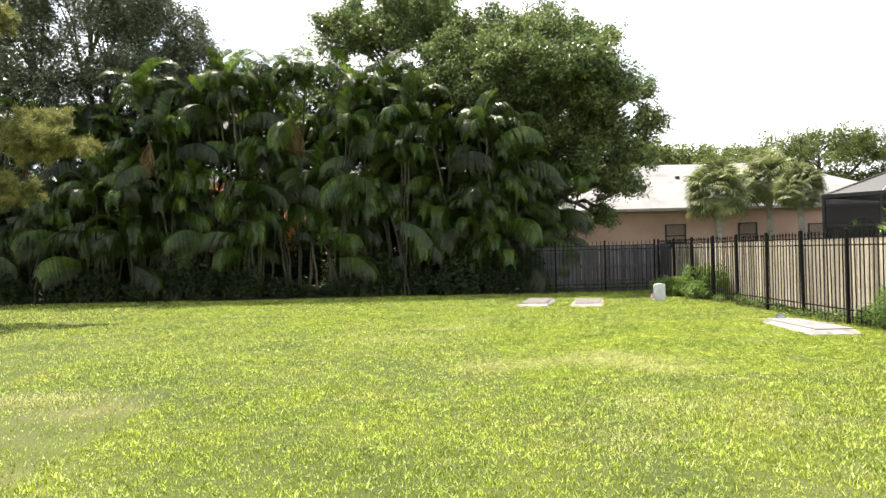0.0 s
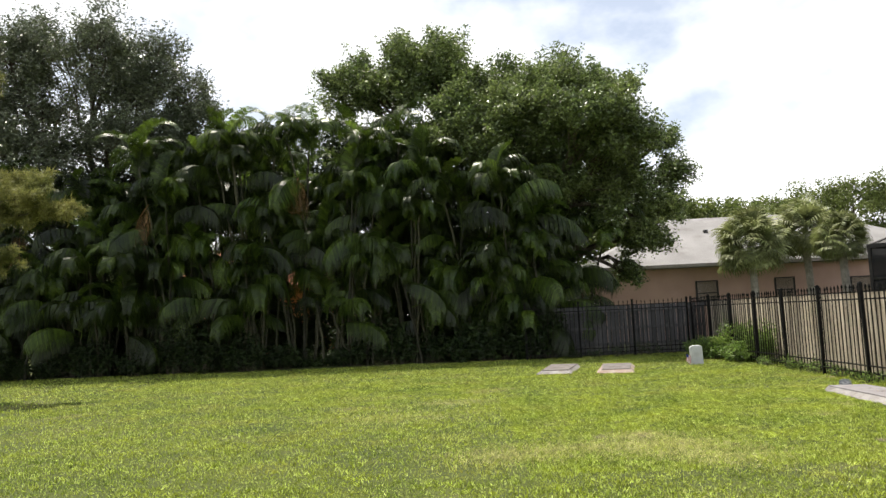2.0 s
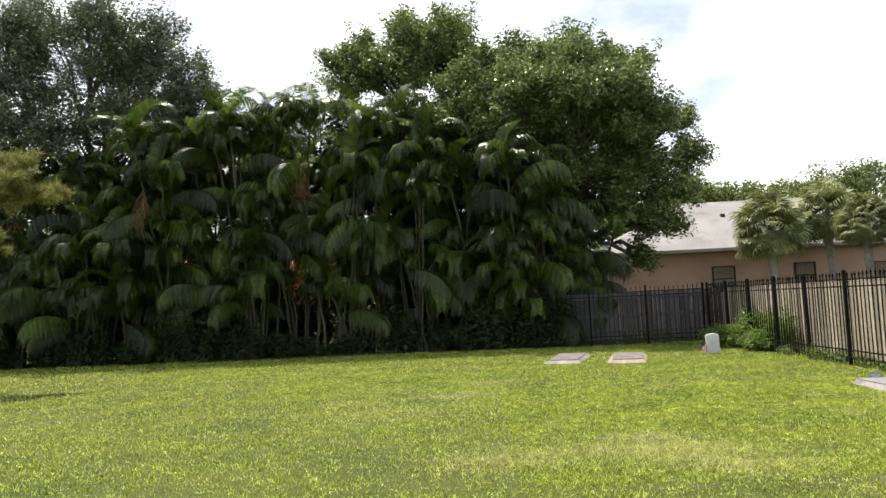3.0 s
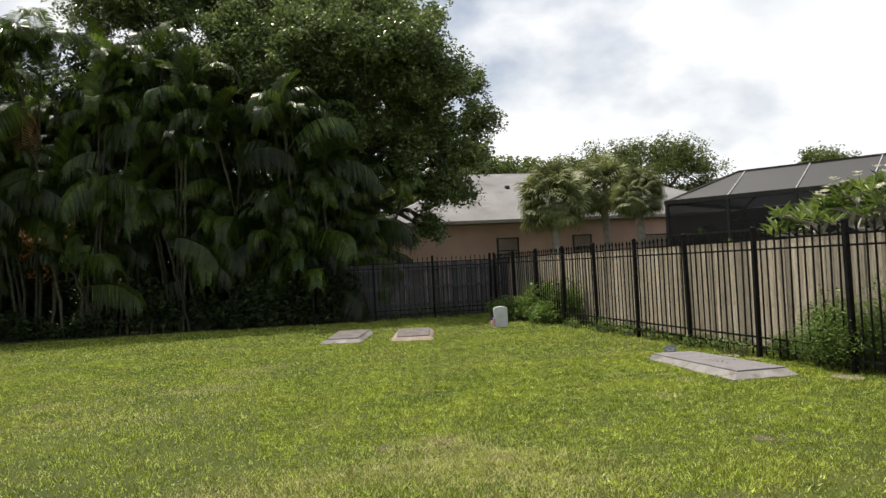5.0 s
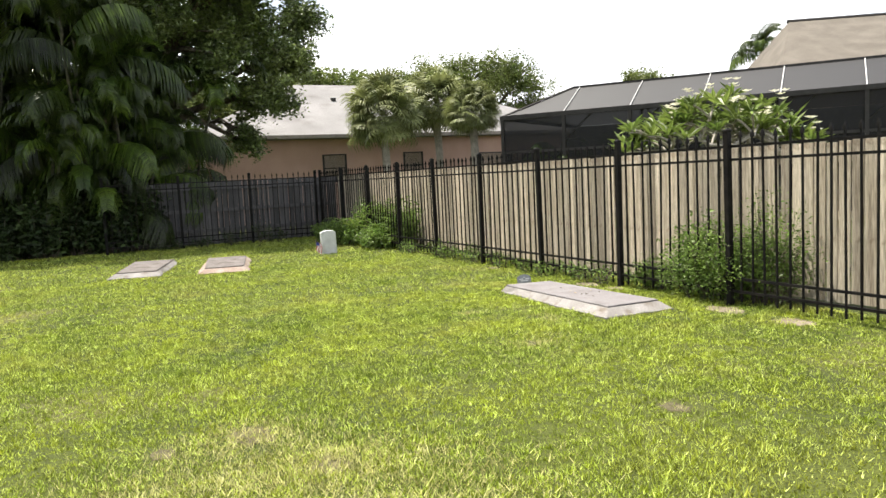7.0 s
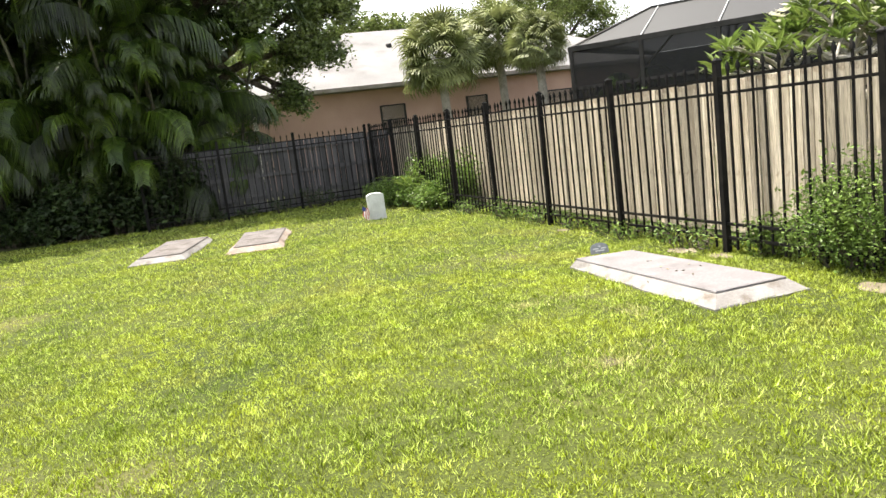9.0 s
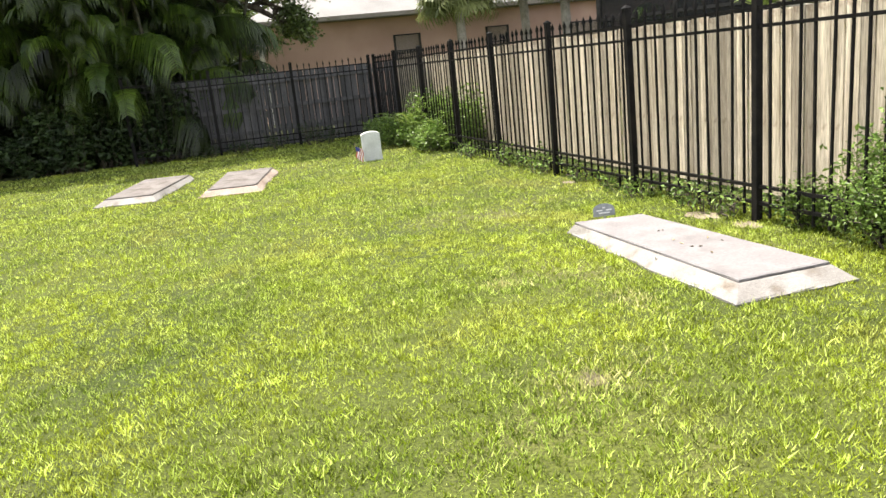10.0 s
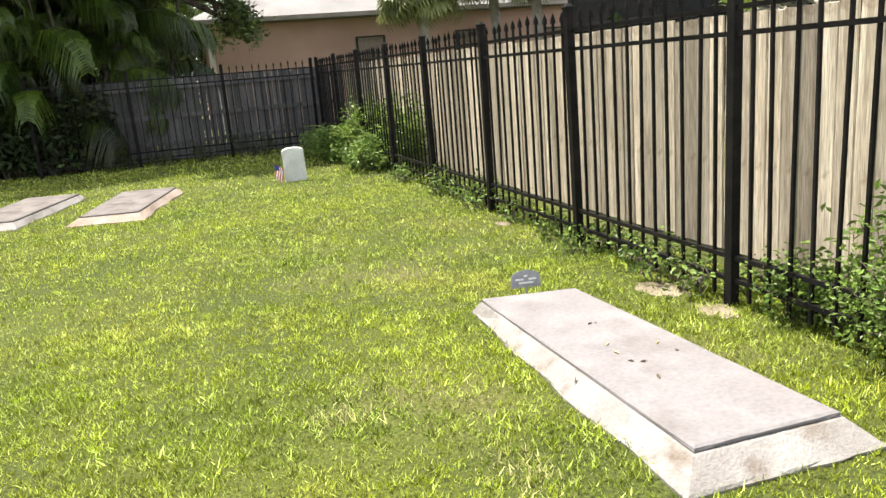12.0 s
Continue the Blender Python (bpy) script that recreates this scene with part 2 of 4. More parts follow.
M_LITTER = material("dry_leaf_litter", (0.10, 0.078, 0.05), (0.20, 0.16, 0.105), 2, 0.95, 25, 0.4, 0.8, 40, per_island=0.4)
M_SAND = material("bare_sandy_soil", (0.12, 0.10, 0.065), (0.23, 0.195, 0.145), 3, 0.95, 50, 0.2, 0.6, 60)


# ---- mesh helpers ----
def thing(name, at=(0, 0, 0), label="", category="", group="", kind="", turn=0.0):
    ob = new(name)
    ob.empty_display_size = 0.1
    ob.matrix_basis = pose(*at, 0, 0, turn)
    return tagged(ob, label, category, group, kind)


def link(name, mesh, parent=None, label="", m=None):
    ob = new(name, mesh)
    if parent:
        ob.parent = parent
    if m is not None:
        ob.matrix_basis = m
    return tagged(ob, label)


def part(name, bm, mat, parent=None, label="", m=None, smooth=False):
    mesh = bpy.data.meshes.new(name)
    bm.to_mesh(mesh)
    bm.free()
    mesh.materials.append(mat)
    if smooth:
        mesh.polygons.foreach_set("use_smooth", [True] * len(mesh.polygons))
    return link(name, mesh, parent, label, m)


def mesh_of(name, verts, faces, mat, smooth=False):
    """A mesh from numpy arrays: verts (n, 3), faces (m, k)."""
    mesh = bpy.data.meshes.new(name)
    verts, faces = np.asarray(verts, np.float32), np.asarray(faces, np.int32)
    m, k = faces.shape
    mesh.vertices.add(len(verts))
    mesh.vertices.foreach_set("co", verts.ravel())
    mesh.loops.add(m * k)
    mesh.loops.foreach_set("vertex_index", faces.ravel())
    mesh.polygons.add(m)
    mesh.polygons.foreach_set("loop_start", np.arange(0, m * k, k, dtype=np.int32))
    mesh.polygons.foreach_set("use_smooth", np.full(m, smooth))
    mesh.update(calc_edges=True)
    mesh.materials.append(mat)
    return mesh


def box(bm, x0, x1, y0, y1, z0, z1, bevel=0.0):
    r = bmesh.ops.create_cube(bm, size=1.0, matrix=Matrix.LocRotScale(((x0 + x1) / 2, (y0 + y1) / 2, (z0 + z1) / 2), None, (x1 - x0, y1 - y0, z1 - z0)))
    if bevel:
        edges = list({e for v in r["verts"] for e in v.link_edges})
        bmesh.ops.bevel(bm, geom=edges, offset=bevel, segments=1, affect="EDGES")
    return bm


def boxed(x0, x1, y0, y1, z0, z1, bevel=0.0):
    return box(bmesh.new(), x0, x1, y0, y1, z0, z1, bevel)


def poly(bm, *points):
    return bm.faces.new([bm.verts.new(p) for p in points])


def tube_arrays(points, radii, sides=6):
    """Vertices and quads of a tapered tube along points."""
    p, r = np.asarray(points, float), np.asarray(radii, float)
    t = np.gradient(p, axis=0)
    t /= np.linalg.norm(t, axis=1)[:, None] + 1e-9
    ref = np.where(np.abs(t[:, 2:3]) > 0.9, np.array([[1.0, 0, 0]]), np.array([[0, 0, 1.0]]))
    u = np.cross(t, ref)
    u /= np.linalg.norm(u, axis=1)[:, None] + 1e-9
    v = np.cross(t, u)
    a = np.linspace(0, 2 * np.pi, sides, endpoint=False)
    ring = p[:, None] + r[:, None, None] * (np.cos(a)[None, :, None] * u[:, None] + np.sin(a)[None, :, None] * v[:, None])
    n = len(p)
    i, j = np.meshgrid(np.arange(n - 1), np.arange(sides), indexing="ij")
    k = (j + 1) % sides
    faces = np.stack([i * sides + j, i * sides + k, (i + 1) * sides + k, (i + 1) * sides + j], -1).reshape(-1, 4)
    return ring.reshape(-1, 3), faces


def joined(pieces):
    """Joins (verts, faces) pairs whose faces have the same number of corners."""
    verts, faces, n = [], [], 0
    for v, f in pieces:
        verts.append(v)
        faces.append(np.asarray(f) + n)
        n += len(v)
    return np.concatenate(verts), np.concatenate(faces)


def leaf_arrays(rng, centres, length, width, up=0.5, droop=0.0):
    """A pointed, slightly folded leaf (4 corners) at each centre, turned at random; up: how much the leaves face the sky."""
    n = len(centres)
    way = rng.normal(size=(n, 3))
    way[:, 2] = way[:, 2] * (1 - up) - droop
    way /= np.linalg.norm(way, axis=1)[:, None]
    nrm = rng.normal(size=(n, 3)) * (1 - up) + np.array([0, 0, up])
    side = np.cross(way, nrm)
    side /= np.linalg.norm(side, axis=1)[:, None] + 1e-9
    s = rng.uniform(0.65, 1.3, (n, 1))
    l, w = way * length * s, side * width * s
    lift = np.cross(side, way) * width * 0.25
    v = np.stack([centres - l * 0.5, centres + w * 0.5 + lift, centres + l * 0.5, centres - w * 0.5 + lift], 1)
    return v.reshape(-1, 3), np.arange(4 * n).reshape(n, 4)


def bend(a, b, sag, n=7, rng=None, wob=0.0):
    """A curved line from a to b."""
    t = np.linspace(0, 1, n)[:, None]
    p = np.asarray(a) * (1 - t) + np.asarray(b) * t
    p[:, 2] += (sag * 4 * t * (1 - t))[:, 0]
    if rng is not None and wob:
        q = rng.normal(size=(n, 3)) * wob
        q[0] = q[-1] = 0
        p = p + q
    return p


def tree(name, x, y, trunk_h, trunk_r, blobs, clumps, per_clump, leaf, mat, label, seed, clump_r=0.5, bark=None, category="tree", hang=0.0):
    """A tree: tapered trunk, limbs to each mass of the crown, and a crown of leaf clumps. blobs: (dx, dy, z, rx, ry, rz)."""
    rng = np.random.default_rng(seed)
    t = thing(name, (x, y, 0), label, category)
    tip = np.array([rng.normal() * 0.2, rng.normal() * 0.2, trunk_h])
    pieces = [tube_arrays(np.vstack([[0, 0, -0.1], [0, 0, 0.25], bend((0, 0, 0.3), tip, 0, 6, rng, 0.05)]),
                          np.r_[trunk_r * 1.7, trunk_r * 1.2, np.linspace(trunk_r, trunk_r * 0.75, 6)], 10)]
    vol = np.array([b[3] * b[4] * b[5] for b in blobs]) ** (2 / 3)
    counts = np.maximum(3, (clumps * vol / vol.sum()).astype(int))
    centres = []
    for b, c in zip(blobs, counts):
        mid = np.array(b[:3], float)
        fork = bend(tip - (0, 0, 0.25 * trunk_h * rng.random()), mid, 0.4, 8, rng, 0.12)
        pieces.append(tube_arrays(fork, np.linspace(trunk_r * 0.55, trunk_r * 0.16, 8), 6))
        k = 30
        o = rng.normal(size=(k, 3))
        o /= np.linalg.norm(o, axis=1)[:, None]
        o[:, 2] = np.where(o[:, 2] < -0.5, -o[:, 2] * 0.5, o[:, 2])
        o *= rng.uniform(0.45, 0.95, (k, 1))
        size = rng.uniform(0.14, 0.36, k)
        d = rng.normal(size=(c, 3))
        d /= np.linalg.norm(d, axis=1)[:, None]
        which = rng.integers(0, k, c)
        q = mid + (o[which] + d * (size[which] * rng.uniform(0.45, 1.0, c) ** 0.5)[:, None]) * np.array(b[3:]) * np.where(rng.random((c, 1)) < 0.2, 1.12, 1.0)
        centres.append(q)
        for k in rng.choice(c, min(c, 14), replace=False):
            pieces.append(tube_arrays(bend(fork[rng.integers(4, 8)], q[k], 0.25, 6, rng, 0.06), np.linspace(trunk_r * 0.14, 0.012, 6), 5))
    groups, centres = centres, np.concatenate(centres)
    part_mesh = mesh_of("trunk", *joined(pieces), bark or M_BARK, True)
    link("trunk", part_mesh, t)
    n = len(centres)
    hearts = np.concatenate([np.tile(np.array(b[:3], float), (len(q), 1)) for b, q in zip(blobs, groups)])
    way = centres - hearts
    way /= np.linalg.norm(way, axis=1)[:, None] + 1e-6
    way = way * 0.8 + rng.normal(size=(n, 3)) * 0.5 + np.array([0, 0, 0.30])
    way /= np.linalg.norm(way, axis=1)[:, None]
    reach = clump_r * rng.uniform(0.7, 1.9, (n, 1, 1))
    u = rng.uniform(-0.5, 0.6, (n, per_clump, 1))
    girth = clump_r * (0.42 - 0.38 * np.abs(u)) * rng.uniform(0.7, 1.3, (n, 1, 1))
    pts = (centres[:, None] + way[:, None] * u * reach + np.clip(rng.normal(size=(n, per_clump, 3)), -1.7, 1.7) * girth).reshape(-1, 3)
    if hang:
        pts[:, 2] -= np.abs(rng.normal(size=len(pts))) * hang
    pts = pts[pts[:, 2] > 0.3]
    link("crown", mesh_of("crown", *leaf_arrays(rng, pts, leaf, leaf * 0.55, 0.4), mat), t)
    return t


# ---- ground ----
def ground():
    n = 90
    g = np.linspace(-1, 1, n)
    g = np.sign(g) * np.abs(g) ** 3.2 * 900
    xx, yy = np.meshgrid(g, g, indexing="ij")
    xx, yy = xx + 2, yy + 15
    r = np.hypot(xx - 2, yy - 15)
    zz = 0.35 * np.sin(xx * 0.021 + 1) * np.sin(yy * 0.017) * np.clip((r - 90) / 60, 0, 1)
    i, j = np.meshgrid(np.arange(n - 1), np.arange(n - 1), indexing="ij")
    f = np.stack([i * n + j, (i + 1) * n + j, (i + 1) * n + j + 1, i * n + j + 1], -1).reshape(-1, 4)
    ob = new("ground", mesh_of("ground", np.stack([xx, yy, zz], -1).reshape(-1, 3), f, M_GROUND, True))
    tagged(ob, "mown lawn ground with dry yellowish patches", "lawn", kind="structure")


ground()

FX, FY = 8.12, 28.2            # the iron fence along y, and the one across at the far end
P7, STEP = 15.25, 1.83         # one of its posts, and the width of a bay
WX, WY = 8.85, 28.85           # the board fences behind

SLABS = [((6.60, 13.65), 0.88, 2.30, -2.4), ((3.69, 21.59), 0.92, 2.2, -13.0), ((2.22, 22.17), 0.92, 2.3, -15.0)]


WORN = [(7.95, 15.75, 0.17), (7.98, 15.2, 0.14), (7.86, 13.25, 0.22), (7.85, 12.4, 0.2), (7.97, 18.3, 0.1), (2.62, 12.12, 0.2), (2.9, 11.4, 0.16), (5.1, 11.1, 0.13), (2.1, 12.1, 0.12), (5.4, 13.2, 0.1)]


def in_slab(x, y):
    hit = np.zeros(len(x), bool)
    for (x0, y0), w, l, turn in SLABS:
        a = radians(turn)
        u = (x - x0) * math.cos(a) + (y - y0) * math.sin(a)
        v = -(x - x0) * math.sin(a) + (y - y0) * math.cos(a)
        hit |= (u > 0.03) & (u < w - 0.03) & (v > 0.03) & (v < l - 0.03)
    return hit


def grass_field(rng, x0, x1, y0, y1, per_m2, height, width):
    """Bent single blades, thinner where the lawn is worn."""
    n = int((x1 - x0) * (y1 - y0) * per_m2)
    x, y = rng.uniform(x0, x1, n), rng.uniform(y0, y1, n)
    fringe = 0.075 * (np.sin(x * 9 + y * 5) + np.sin(x * 17 - y * 13)) * rng.random(n)
    keep = ~in_slab(x + fringe, y + fringe)
    worn = np.zeros(n, bool)
    for px, py, pr in WORN:
        worn |= np.hypot(x - px, (y - py) * 0.7) < pr * (0.7 + 0.3 * np.sin(5 * x) * np.sin(7 * y) + 0.3 * rng.random(n))
    keep &= ~(worn & (rng.random(n) < 0.62))
    x, y = x[keep], y[keep]
    n = len(x)
    tuft = 0.6 + 0.4 * np.sin(x * 2.3 + 1.7 * np.sin(y * 1.9)) * np.sin(y * 2.9 + 1.3 * np.sin(x * 2.1))
    clump = np.sin(x * 31 + 2.1 * np.sin(y * 17 + 3 * np.sin(x * 3.1))) * np.sin(y * 27 + 2.3 * np.sin(x * 19 + 2 * np.sin(y * 2.7)))
    h = height * rng.uniform(0.45, 1.15, n) * (0.55 + 0.35 * tuft + 0.42 * clump)
    a, lean = rng.uniform(0, 2 * np.pi, n), rng.uniform(0.1, 1.2, n)
    b = rng.uniform(0, 2 * np.pi, n)
    w = width * rng.uniform(0.7, 1.3, n)
    base = np.stack([x, y, np.full(n, -0.01)], -1)
    sidev = np.stack([np.cos(a), np.sin(a), np.zeros(n)], -1) * w[:, None] * 0.5
    tip = base + np.stack([np.cos(b) * lean * h, np.sin(b) * lean * h, h], -1)
    return np.stack([base - sidev, base + sidev, tip], 1).reshape(-1, 3), np.arange(3 * n).reshape(n, 3)


def lawn():
    rng = np.random.default_rng(5)
    fields = [
        (-3.2, 8.6, 1.5, 10.0, 3600, 0.046, 0.0125),
        (1.0, 8.6, 10.0, 17.0, 9000, 0.043, 0.0088),
        (-6.0, 1.0, 10.0, 17.0, 2000, 0.048, 0.013),
        (-4.0, 8.6, 17.0, 22.0, 3600, 0.044, 0.0115),
        (-9.0, -4.0, 17.0, 22.0, 1200, 0.052, 0.014),
        (-9.0, 8.6, 22.0, 28.9, 1300, 0.052, 0.015),
        (-9.0, -3.2, 3.0, 10.0, 700, 0.05, 0.014),
        (-18.0, -9.0, 10.0, 30.0, 450, 0.058, 0.022),
        (-9.0, -6.0, 10.0, 17.0, 900, 0.05, 0.014),
    ]
    v, f = joined([grass_field(rng, *row) for row in fields])
    ob = new("grass", mesh_of("grass", v, f, M_GRASS))
    tagged(ob, "bright yellow-green mown grass blades with dry patches", "grass", kind="stuff")


lawn()

# dry patches of the lawn: x, y, reach along x, reach along y, blades
DRY = [(0.8, 11.1, 0.6, 0.45, 2600), (2.1, 11.3, 0.9, 0.5, 5200), (3.1, 10.7, 0.6, 0.5, 3600), (2.2, 8.2, 0.7, 0.6, 2600), (1.6, 6.8, 0.6, 0.5, 1500), (-4.9, 9.3, 0.7, 0.5, 2600),
       (-1.0, 14.8, 1.0, 0.5, 2600), (0.25, 16.6, 0.6, 0.35, 1700), (2.6, 12.1, 0.4, 0.3, 1700), (2.9, 11.45, 0.4, 0.25, 1500), (5.4, 13.2, 0.25, 0.2, 500), (6.2, 14.1, 0.12, 0.2, 300), (5.65, 14.9, 0.12, 0.1, 220)]


def dry_grass():
    rng = np.random.default_rng(14)
    pieces = []
    for x, y, rx, ry, n in DRY:
        n = int(n * 0.9)
        px, py = x + rng.normal(size=n) * rx * 0.7, y + rng.normal(size=n) * ry * 0.7
        a, b = rng.uniform(0, 2 * np.pi, n), rng.uniform(0, 2 * np.pi, n)
        hgt, lean = 0.038 * rng.uniform(0.5, 1.2, n), rng.uniform(0.2, 1.4, n)
        base = np.stack([px, py, np.zeros(n)], -1)
        side = np.stack([np.cos(a), np.sin(a), np.zeros(n)], -1) * 0.0034
        tip = base + np.stack([np.cos(b) * lean * hgt, np.sin(b) * lean * hgt, hgt], -1)
        pieces.append((np.stack([base - side, base + side, tip], 1).reshape(-1, 3), np.arange(3 * n).reshape(n, 3)))
    ob = new("dry_grass", mesh_of("dry_grass", *joined(pieces), M_STRAW))
    tagged(ob, "dry straw-coloured grass in worn patches of the lawn", "grass", kind="stuff")


dry_grass()


# ---- iron fences ----
def picket_mesh():
    bm = boxed(-0.009, 0.009, -0.009, 0.009, 0.05, 1.80)
    top = max(bm.verts, key=lambda v: v.co.z).co.z
    cap = [bm.verts.new((dx, dy, 1.80)) for dx, dy in ((-0.016, -0.016), (0.016, -0.016), (0.016, 0.016), (-0.016, 0.016))]
    mid = [bm.verts.new((dx, dy, 1.835)) for dx, dy in ((-0.014, -0.014), (0.014, -0.014), (0.014, 0.014), (-0.014, 0.014))]
    tip = bm.verts.new((0, 0, top + 0.085))
    bm.faces.new(cap[::-1])
    for i in range(4):
        j = (i + 1) % 4
        bm.faces.new((cap[i], cap[j], mid[j], mid[i]))
        bm.faces.new((mid[i], mid[j], tip))
    mesh = bpy.data.meshes.new("picket")
    bm.to_mesh(mesh)
    bm.free()
    mesh.materials.append(M_IRON)
    return mesh


def post_mesh():
    bm = boxed(-0.032, 0.032, -0.032, 0.032, -0.05, 1.88, 0.003)
    box(bm, -0.038, 0.038, -0.038, 0.038, 1.88, 1.90, 0.003)
    r = bmesh.ops.create_cone(bm, cap_ends=True, segments=4, radius1=0.046, radius2=0.012, depth=0.022,
                              matrix=pose(0, 0, 1.911, 0, 0, 45))
    mesh = bpy.data.meshes.new("post")
    bm.to_mesh(mesh)
    bm.free()
    mesh.materials.append(M_IRON)
    return mesh


PICKET, POST = picket_mesh(), post_mesh()


def iron_fence(name, start, way, bays, per_bay, label):
    """Posts, rails and pickets from start along way ((1, 0) or (0, 1))."""
    rng = random.Random(len(name) + bays)
    t = thing(name, (*start, 0), label, "fence", kind="structure")
    turn = 0 if way[0] else 90
    for b in range(bays + 1):
        link("post", POST, t, "black square post with a flat cap", pose(b * STEP * way[0], b * STEP * way[1], 0, rng.gauss(0, 0.3), rng.gauss(0, 0.3), turn))
    long, thick = bays * STEP, 0.014
    for z in (0.16, 0.30, 1.58, 1.72):
        x1, y1 = (long, thick) if way[0] else (thick, long)
        part("rail", boxed(0 if way[0] else -thick, x1, 0 if way[1] else -thick, y1, z - 0.014, z + 0.014), M_IRON, t)
    for b in range(bays):
        for k in range(1, per_bay):
            d = (b + k / per_bay) * STEP
            link("picket", PICKET, t, "", pose(d * way[0], d * way[1], rng.gauss(0, 0.006), rng.gauss(0, 0.25), rng.gauss(0, 0.25), turn))
    return t


iron_fence("fence_side", (FX, P7 - 7 * STEP), (0, 1), 14, 12, "black wrought-iron picket fence along the lawn")
iron_fence("fence_end", (FX - 3 * STEP - 0.12, FY), (1, 0), 3, 12, "black wrought-iron picket fence across the shaded corner")


# ---- board fences ----
def plank_meshes(mat, count, high):
    made = []
    rng = random.Random(3)
    for i in range(count):
        w = 0.0655 + rng.uniform(-0.004, 0.003)
        h = high + rng.uniform(-0.006, 0.005)
        bm = boxed(-w, w, -0.009, 0.009, 0.04, h)
        for v in bm.verts:
            v.co.x += rng.uniform(-0.002, 0.002)
            if v.co.z > 1:
                v.co.x *= 0.97
                v.co.z += rng.uniform(-0.003, 0.003)
        mesh = bpy.data.meshes.new("plank")
        bm.to_mesh(mesh)
        bm.free()
        mesh.materials.append(mat)
        made.append(mesh)
    return made


def board_fence(name, start, way, length, mat, label, seed, high=1.72, back=0.03):
    rng = random.Random(seed)
    t = thing(name, (*start, 0), label, "fence", kind="structure")
    turn = 0 if way[0] else 90
    meshes = plank_meshes(mat, 7, high)
    d = 0.07
    while d < length:
        link("plank", rng.choice(meshes), t, "", pose(d * way[0] + rng.gauss(0, 0.005) * way[1], d * way[1] + rng.gauss(0, 0.005) * way[0], rng.gauss(0, 0.004), 0, rng.gauss(0, 0.25), turn + rng.gauss(0, 1.8)))
        d += 0.142
    for z in (0.4, 0.95, 1.55):
        if way[0]:
            part("rail", boxed(0, length, back, back + 0.04, z - 0.045, z + 0.045), mat, t)
        else:
            part("rail", boxed(back - 0.018, back + 0.022, 0, length, z - 0.045, z + 0.045), mat, t)
    d = 0.05
    while d < length:
        px, py = (d, 0.115) if way[0] else (0.10, d)
        part("post", boxed(px - 0.045, px + 0.045, py - 0.045, py + 0.045, -0.05, high - 0.04), mat, t)
        d += 2.4
    return t


board_fence("wood_fence_side", (WX, P7 - 7 * STEP), (0, 1), 26.3, M_WOOD, "weathered tan cedar board privacy fence behind the iron pickets", 4)
# shade of the far corner painted into the boards
board_fence("wood_fence_end", (WX - 6.0, WY), (1, 0), 5.95, M_WOODSHADE, "board privacy fence at the far corner, its boards coloured dark for shade", 9, back=-0.052)


# ---- bare soil ----
def soil_patch(x, y, r, seed):
    rng = random.Random(seed)
    bm = bmesh.new()
    ring = []
    for i in range(22):
        a = 2 * math.pi * i / 22
        q = r * (0.75 + 0.35 * rng.random())
        ring.append(bm.verts.new((q * math.cos(a), q * 1.4 * math.sin(a), 0)))
    top = bm.verts.new((0, 0, 0.008))
    for i in range(22):
        bm.faces.new((ring[i], ring[(i + 1) % 22], top))
    ob = part("bare_soil", bm, M_SAND if x > 7 else M_THATCH, None, "", pose(x, y, 0.003))
    tagged(ob, "bare sandy soil patch in the grass by the fence" if x > 7 else "brown worn patch of bare thatch in the lawn", "soil", kind="structure")


for i, (px, py, pr) in enumerate(WORN):
    soil_patch(px, py, pr * (0.8 if px > 7 else 0.7), i)


# ---- graves ----
def ledger(index, label, side_mat=None):
    """A flat grave ledger: a sloping apron, a seam, and a raised slab, worn at the edges."""
    (x0, y0), w, l, turn = SLABS[index]
    t = thing("grave_slab", (x0, y0, 0), label, "grave slab", "flat graves on the lawn", turn=turn)
    rng = random.Random(index)

    def ring(inset, z, n=12):
        pts = []
        near, far = inset * 0.6, inset * 0.35
        end = w * (0.85 if index == 0 else 1.0)       # the far end is narrower, sunk into the turf
        corners = [(inset, inset * 1.15), (w - near, inset * 1.15), (end - near, l - far - (0.10 if index == 0 else 0.0)), (inset * 0.5, l - far)]
        for (ax, ay), (bx, by) in zip(corners, corners[1:] + corners[:1]):
            for i in range(n):
                px, py = ax + (bx - ax) * i / n, ay + (by - ay) * i / n
                worn = 0.022 * math.sin(py * 5.1 + index) * math.sin(px * 7 + 2.3 * py) if inset < 0.02 else 0.0
                rough = 0.006 if inset < 0.1 else 0.002
                pts.append((px + worn + rng.uniform(-rough, rough), py + worn + rng.uniform(-rough, rough), z + rng.uniform(-rough, rough) * 0.5))
        return pts

    def shell(levels):
        bm = bmesh.new()
        rows = [[bm.verts.new(p) for p in ring(*lv)] for lv in levels]
        for a, b in zip(rows, rows[1:]):
            for i in range(len(a)):
                j = (i + 1) % len(a)
                bm.faces.new((a[i], a[j], b[j], b[i]))
        bm.faces.new(rows[-1])
        bm.normal_update()
        return bm

    part("apron", shell([(0, -0.04), (0.0, 0.012), (0.012, 0.020), (0.12, 0.082), (0.14, 0.084)]), side_mat or M_STONEPALE, t, "pale sloping concrete apron")
    part("ledger_stone", shell([(0.15, 0.06), (0.15, 0.084), (0.134, 0.088), (0.136, 0.100), (0.150, 0.106)]), M_OLDSTONE if index else M_STONE, t, "dark weathered top stone" if index else "grey lilac weathered top stone")
    return t


ledger(0, "weathered pale concrete grave slab with a seamed edge beside the fence")
ledger(1, "flat grave slab with red-stained sides set in the grass", M_BRICKISH)
